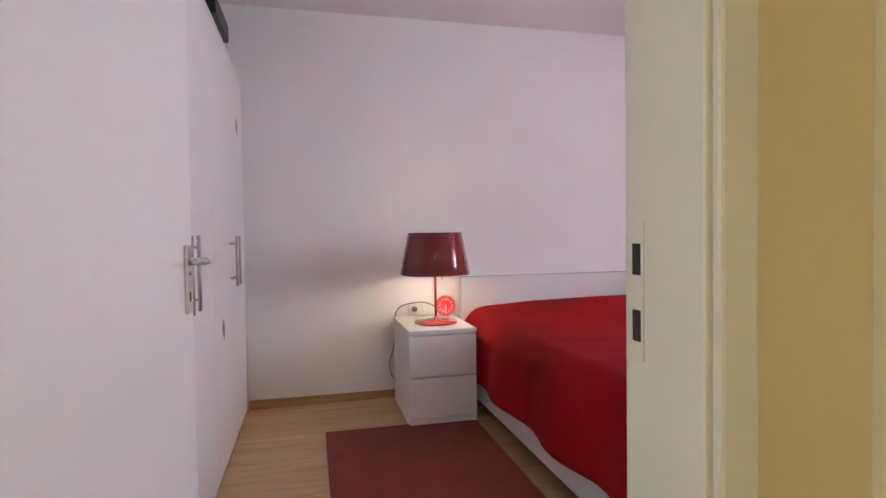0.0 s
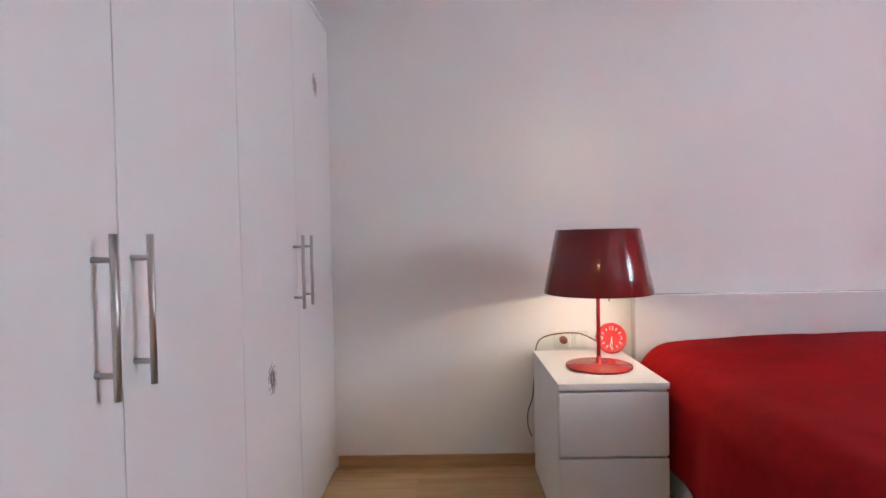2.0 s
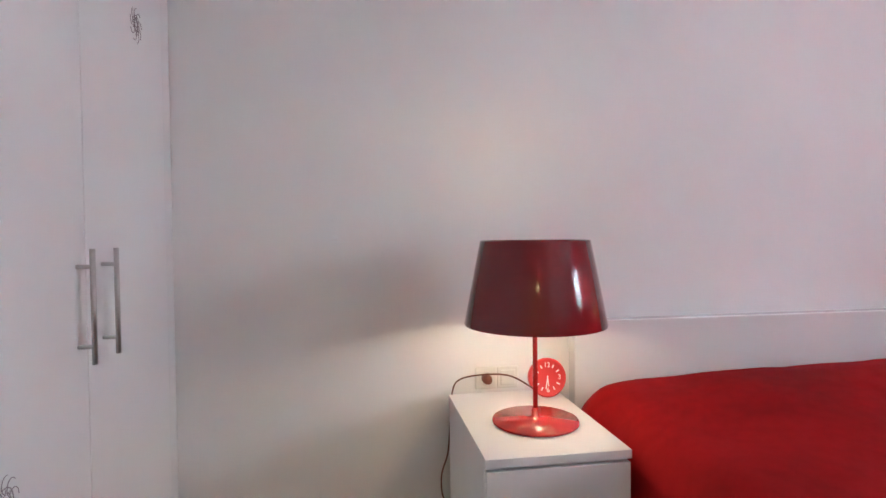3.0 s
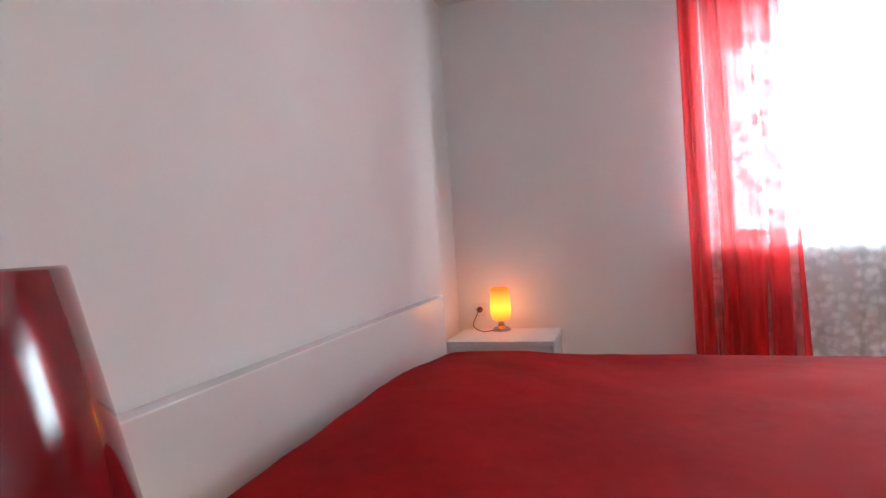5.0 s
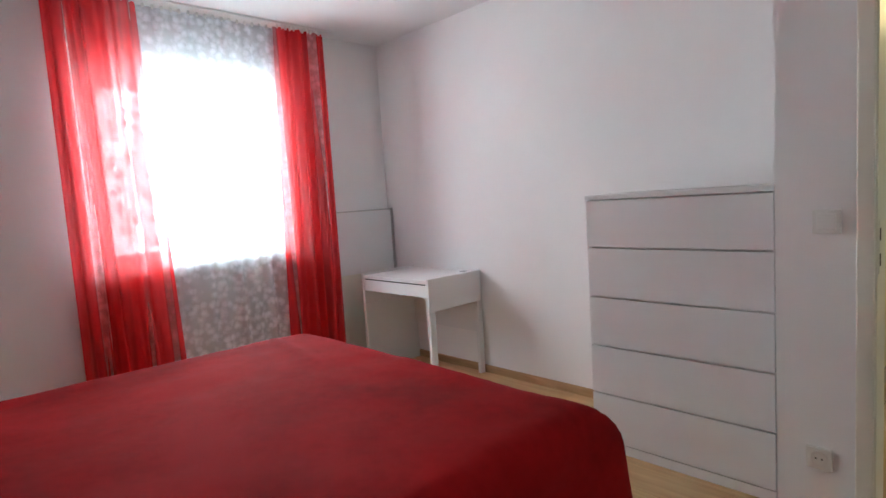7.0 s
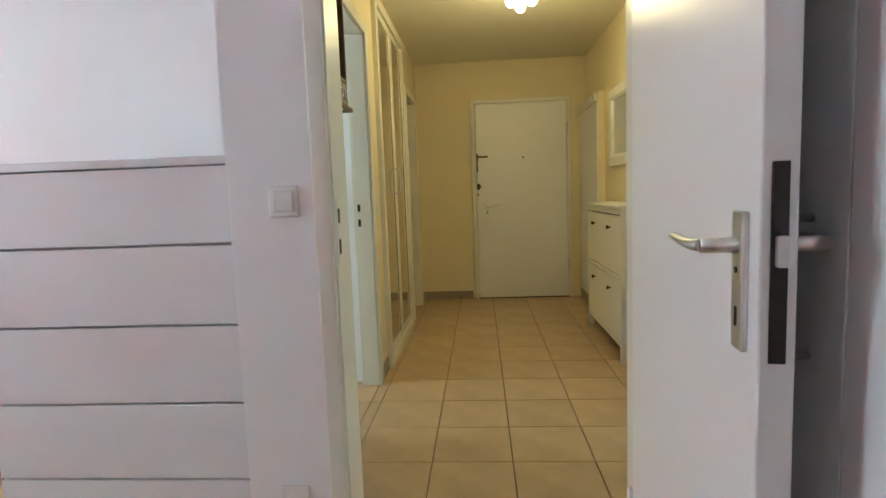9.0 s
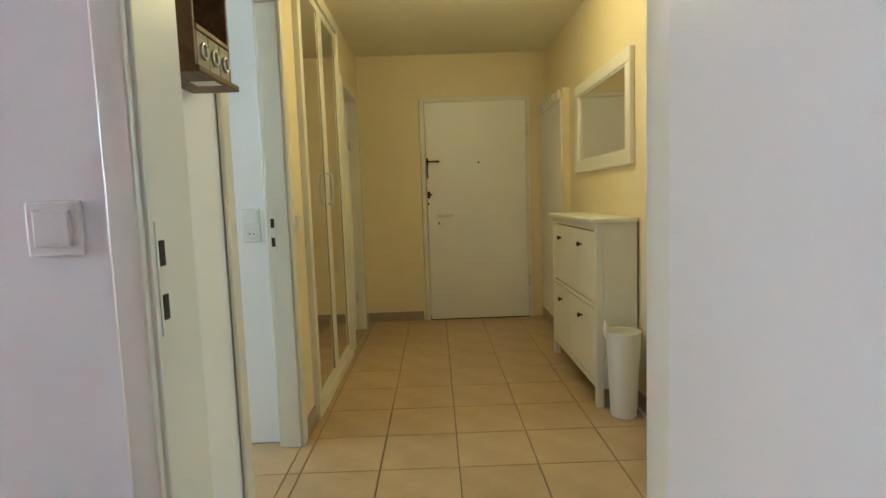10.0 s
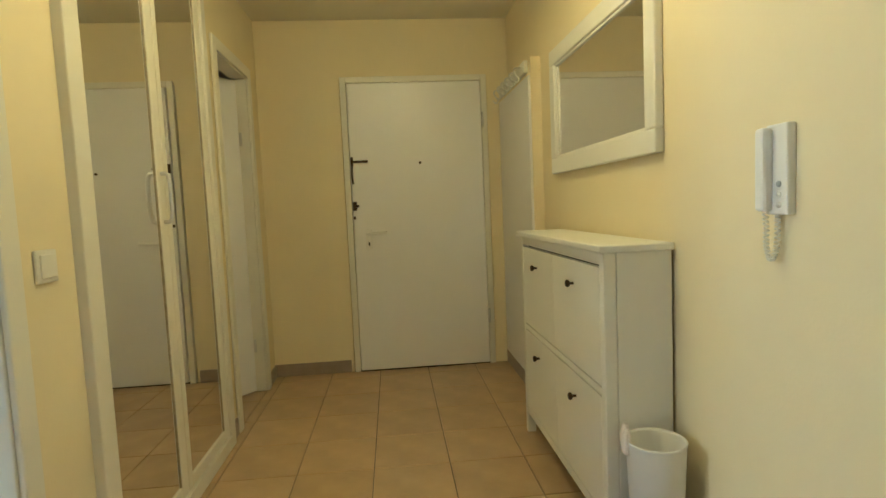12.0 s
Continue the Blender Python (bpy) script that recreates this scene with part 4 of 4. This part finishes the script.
for z0, z1 in ((0.14, 0.520), (0.556, 0.926)):
    for y0, y1 in ((-SL + 0.039, -0.001), (0.001, SL - 0.039)):
        flap = part("flap", boxes((-0.024, -0.001, y0, y1, z0, z1), bevel=0.002), "shoe", sc)
        m = pose(-0.001, (y0 + y1) / 2, z1 - 0.08, 0, 90)
        part("knob", lathe([(0.005, -0.002), (0.005, 0.012), (0.012, 0.017), (0.014, 0.023), (0.010, 0.028), (0, 0.029)], 20, m), "bronze", flap, "dark bronze knob")

bin_ = thing("waste_bin", (-0.92, -1.845, 0), "tall white plastic waste bin", "waste bin")
part("bucket", lathe([(0, 0.0), (0.060, 0.0), (0.064, 0.006), (0.084, 0.43), (0.086, 0.436), (0.083, 0.438), (0.079, 0.43), (0.060, 0.02), (0, 0.014)], 48), "plastic", bin_)
bagm = bmesh.new()
for k in range(5):
    a = -0.5 + 0.12 * k
    tube(curve_points([(0.078 * math.cos(a), 0.078 * math.sin(a), 0.40), (0.083 * math.cos(a), 0.083 * math.sin(a), 0.455 + 0.012 * (k % 3)), (0.090 * math.cos(a), 0.090 * math.sin(a), 0.445), (0.087 * math.cos(a), 0.087 * math.sin(a), 0.40)], 5), 0.008, 7, bagm)
part("bag", bagm, "print", bin_, "crumpled white bag edge")

mir = thing("wall_mirror", (HR, -2.555, 1.572), "wide wall mirror in a broad white wooden frame", "mirror")
MW, MH, F = 0.55, 0.30, 0.075
part("glass", boxes((0.008, 0.014, -MW + F, MW - F, -MH + F, MH - F)), "mirror", mir, "mirror glass")
part("frame_rail", boxes((0.0, 0.030, -MW, MW, MH - F, MH), bevel=0.006), "shoe", mir)
part("frame_rail", boxes((0.0, 0.030, -MW, MW, -MH, -MH + F), bevel=0.006), "shoe", mir)
part("frame_stile", boxes((0.0, 0.030, -MW, -MW + F, -MH + F, MH - F), bevel=0.006), "shoe", mir)
part("frame_stile", boxes((0.0, 0.030, MW - F, MW, -MH + F, MH - F), bevel=0.006), "shoe", mir)
part("bead", boxes((0.014, 0.022, -MW + F, MW - F, MH - F - 0.012, MH - F), (0.014, 0.022, -MW + F, MW - F, -MH + F, -MH + F + 0.012), (0.014, 0.022, -MW + F, -MW + F + 0.012, -MH + F + 0.012, MH - F - 0.012), (0.014, 0.022, MW - F - 0.012, MW - F, -MH + F + 0.012, MH - F - 0.012), bevel=0.002), "shoe", mir)

# Added box, no duct: it only brings the white panel forward.
setting("wall_pilaster", boxes((HR, -0.985, HE, -3.36, 0, 1.925)), "yellow", "added yellow backing box that thickens the panel under the coat rack")
PX = -0.985
panel = thing("wall_panel", (PX, -3.775, 0), "white smooth panel on the wall under the coat rack", "wall panel")
part("board", boxes((0.0, 0.014, -0.405, 0.405, 0.09, 1.83), bevel=0.002), "satin", panel)
rack = thing("coat_rack", (PX, -3.775, 1.885), "white coat rack with a row of metal hooks", "coat rack")
part("board", boxes((0.0, 0.024, -0.36, 0.36, -0.035, 0.035), bevel=0.004), "shoe", rack)
for k in range(6):
    y = -0.30 + 0.12 * k
    part("hook", tube(curve_points([(0.022, y, 0.012), (0.06, y, 0.006), (0.066, y, -0.02), (0.04, y, -0.055), (0.055, y, -0.075), (0.075, y, -0.06)], 5), 0.0045, 8), "alu", rack)

ph = thing("intercom", (HR, -1.487, 1.181), "white wall intercom handset with coiled cord", "intercom")
part("base", boxes((0.0, 0.022, -0.030, 0.036, -0.096, 0.098), bevel=0.004), "plastic", ph)
hs = bmesh.new()
box(hs, 0.020, 0.046, -0.036, -0.006, -0.088, 0.092, bevel=0.008)
for v in hs.verts:
    k = max(0, 1 - abs(v.co.z) / 0.07)
    if v.co.x > 0.036:
        v.co.x -= 0.009 * k
part("handset", hs, "plastic", ph)
part("cradle", boxes((0.018, 0.025, -0.028, -0.008, -0.080, 0.085), bevel=0.003), "plastic", ph)
for k, z in enumerate((-0.03, -0.052, -0.074)):
    part("button", lathe([(0.007, -0.002), (0.007, 0.002), (0.005, 0.0035), (0, 0.0035)], 18, pose(0.022, 0.013, z, 0, 90)), "grey" if k == 0 else "alu", ph)
cord = bmesh.new()
mid = curve_points([(0.030, -0.020, -0.086), (0.026, -0.022, -0.13), (0.022, -0.026, -0.17), (0.020, -0.014, -0.196), (0.018, 0.000, -0.17), (0.014, -0.002, -0.13), (0.011, -0.006, -0.092)], 30)
coil = [p + Vector((0.005 * math.cos(k * 0.9), 0.005 * math.sin(k * 0.9), 0)) for k, p in enumerate(mid)]
tube(coil, 0.0022, 6, cord)
part("cord", cord, "frame", ph)

trunk = thing("cable_trunking", (HR + 0.013, -1.3, 0), "thin white cable duct along the skirting", "cable duct")
part("duct", boxes((0.0, 0.014, -0.62, 0.19, 0.0, 0.014), bevel=0.002), "plastic", trunk)

# hall wall switches on the closet side
sw = thing("light_switch", (HL, -1.80, 1.03), "cream light switch by the mirror closet", "switch", turn=-90)
part("plate", boxes((-0.041, 0.041, -0.010, 0.0, -0.041, 0.041), bevel=0.004), "frame", sw)
part("rocker", boxes((-0.030, 0.030, -0.015, -0.009, -0.030, 0.030), bevel=0.003), "frame", sw)
ks = thing("wall_socket", (0.845, -1.69, 1.035), "cream switch and socket in the kitchen", "socket", turn=180)
part("plate", boxes((-0.041, 0.041, -0.011, 0.0, -0.076, 0.076), bevel=0.004), "plastic", ks)
part("rocker", boxes((-0.030, 0.030, -0.016, -0.010, 0.008, 0.066), bevel=0.003), "plastic", ks)
cup = part("socket_ring", lathe([(0.022, 0.012), (0.024, 0.014), (0.027, 0.012), (0.027, 0.0)], 28, pose(0, 0, -0.036, 90)), "plastic", ks)
part("socket_well", lathe([(0.022, 0.0118), (0, 0.0118)], 28, pose(0, 0, -0.036, 90)), "plastic", cup)
for dx in (-0.0095, 0.0095):
    part("pin_hole", boxes((dx - 0.003, dx + 0.003, -0.0128, -0.0116, -0.039, -0.033)), "gap", cup)

# key shelf
ksf = thing("key_shelf", (HL, -0.60, 1.445), "small brown wooden wall shelf with three drawers", "shelf")
part("bottom_board", boxes((-0.13, 0.0, -0.135, 0.125, 0.0, 0.016), bevel=0.003), "shelf", ksf)
part("back_board", boxes((-0.012, 0.0, -0.12, 0.11, 0.017, 0.46), bevel=0.002), "shelf", ksf)
part("side_board", boxes((-0.115, -0.013, -0.12, -0.108, 0.017, 0.46), bevel=0.003), "shelf", ksf)
part("side_board", boxes((-0.115, -0.013, 0.098, 0.11, 0.017, 0.46), bevel=0.003), "shelf", ksf)
part("middle_board", boxes((-0.118, -0.013, -0.107, 0.097, 0.105, 0.118), bevel=0.002), "shelf", ksf)
part("top_board", boxes((-0.13, 0.0, -0.135, 0.125, 0.461, 0.476), bevel=0.003), "shelf", ksf)
for k in range(3):
    y = -0.107 + k * 0.0685
    dw = part("drawer", boxes((-0.116, -0.02, y, y + 0.066, 0.019, 0.103), bevel=0.003), "drawerwood", ksf, "pale wooden drawer")
    part("ring_pull", ring(0.017, 0.004, 24, 8, pose(-0.119, y + 0.033, 0.06, 0, 90)), "steel", dw)
note = part("paper_label", boxes((-0.12, -0.06, -0.03, 0.02, -0.002, -0.0005)), "print", ksf, "white paper label")

# ceiling lamp
cl = thing("ceiling_lamp", (-0.245, -2.05, ZH), "lit ceiling spotlight with three opal glass globes", "ceiling lamp")
part("canopy", lathe([(0, 0), (0.062, 0), (0.064, -0.008), (0.058, -0.022), (0, -0.024)], 40), "brass", cl, "round metal canopy")
for k in range(3):
    a = 0.5 + 2.094 * k
    dx, dy = math.cos(a), math.sin(a)
    arm = part("arm", tube(curve_points([(0.03 * dx, 0.03 * dy, -0.02), (0.06 * dx, 0.06 * dy, -0.06), (0.070 * dx, 0.070 * dy, -0.118)]), 0.007, 10), "brass", cl)
    part("globe", lathe([(0, -0.043), (0.018, -0.039), (0.031, -0.024), (0.035, -0.004), (0.031, 0.015), (0.020, 0.029), (0.013, 0.034), (0, 0.034)], 28, pose(0.072 * dx, 0.072 * dy, -0.15)), "globe", arm, "lit opal globe")
    bulb_light("ceiling_bulb_light", (-0.245 + 0.15 * dx, -2.05 + 0.15 * dy, ZH - 0.20), HALL_WATTS, (1.0, 0.75, 0.33), 0.05)

# ---- floor pieces ----
def planks():
    """Laminate boards laid across the room."""
    shared = {}
    wide, long = 0.192, 1.285
    for south, north, left in ((NB, 0.0, 0.73), (0.0, D, -0.40)):
        for r in range(math.ceil((north - south) / wide)):
            y0, y1 = south + r * wide, min(south + (r + 1) * wide, north)
            x = left - (r * 0.43) % long
            while x < W:
                a, b = max(x, left), min(x + long, W)
                if b - a > 0.03:
                    key = (round(b - a, 2), round(y1 - y0, 2))
                    if key not in shared:
                        bm = bmesh.new()
                        box(bm, 0.0006, b - a - 0.0006, 0.0006, y1 - y0 - 0.0006, -0.008, 0.0)
                        top = [e for e in bm.edges if all(v.co.z > -0.001 for v in e.verts)]
                        bmesh.ops.bevel(bm, geom=top, offset=0.0012, segments=1, affect="EDGES")
                        shared[key] = as_mesh("plank", bm, "plank")
                    ob = new("plank", shared[key])
                    ob.location, ob.parent = (a, y0, 0), floor
                x += long


def tiles():
    """Square tiles on a fixed grid, cut at the walls."""
    shared = {}
    size, ox, oy, gap = 0.335, -0.062, -1.375, 0.0025
    areas = [(HR + 0.0, HL, HE, -0.07), (HL, 1.6, KY0 - 0.03, NB - 0.12), (HL, 1.9, HE, -3.22)]
    for n, (x0, x1, y0, y1) in enumerate(areas):
        for i in range(-12, 13):
            for j in range(-14, 8):
                a, b = max(x0, ox + i * size), min(x1, ox + (i + 1) * size)
                c, d = max(y0, oy + j * size), min(y1, oy + (j + 1) * size)
                if b - a < 0.02 or d - c < 0.02:
                    continue
                key = (round(b - a, 3), round(d - c, 3))
                if key not in shared:
                    bm = bmesh.new()
                    box(bm, gap, b - a - gap, gap, d - c - gap, -0.006, 0.0)
                    top = [e for e in bm.edges if all(v.co.z > -0.001 for v in e.verts)]
                    bmesh.ops.bevel(bm, geom=top, offset=0.0015, segments=1, affect="EDGES")
                    shared[key] = as_mesh("tile", bm, "tile")
                ob = new("tile", shared[key])
                ob.location, ob.parent = (a, c, 0), floor_hall


planks()
tiles()
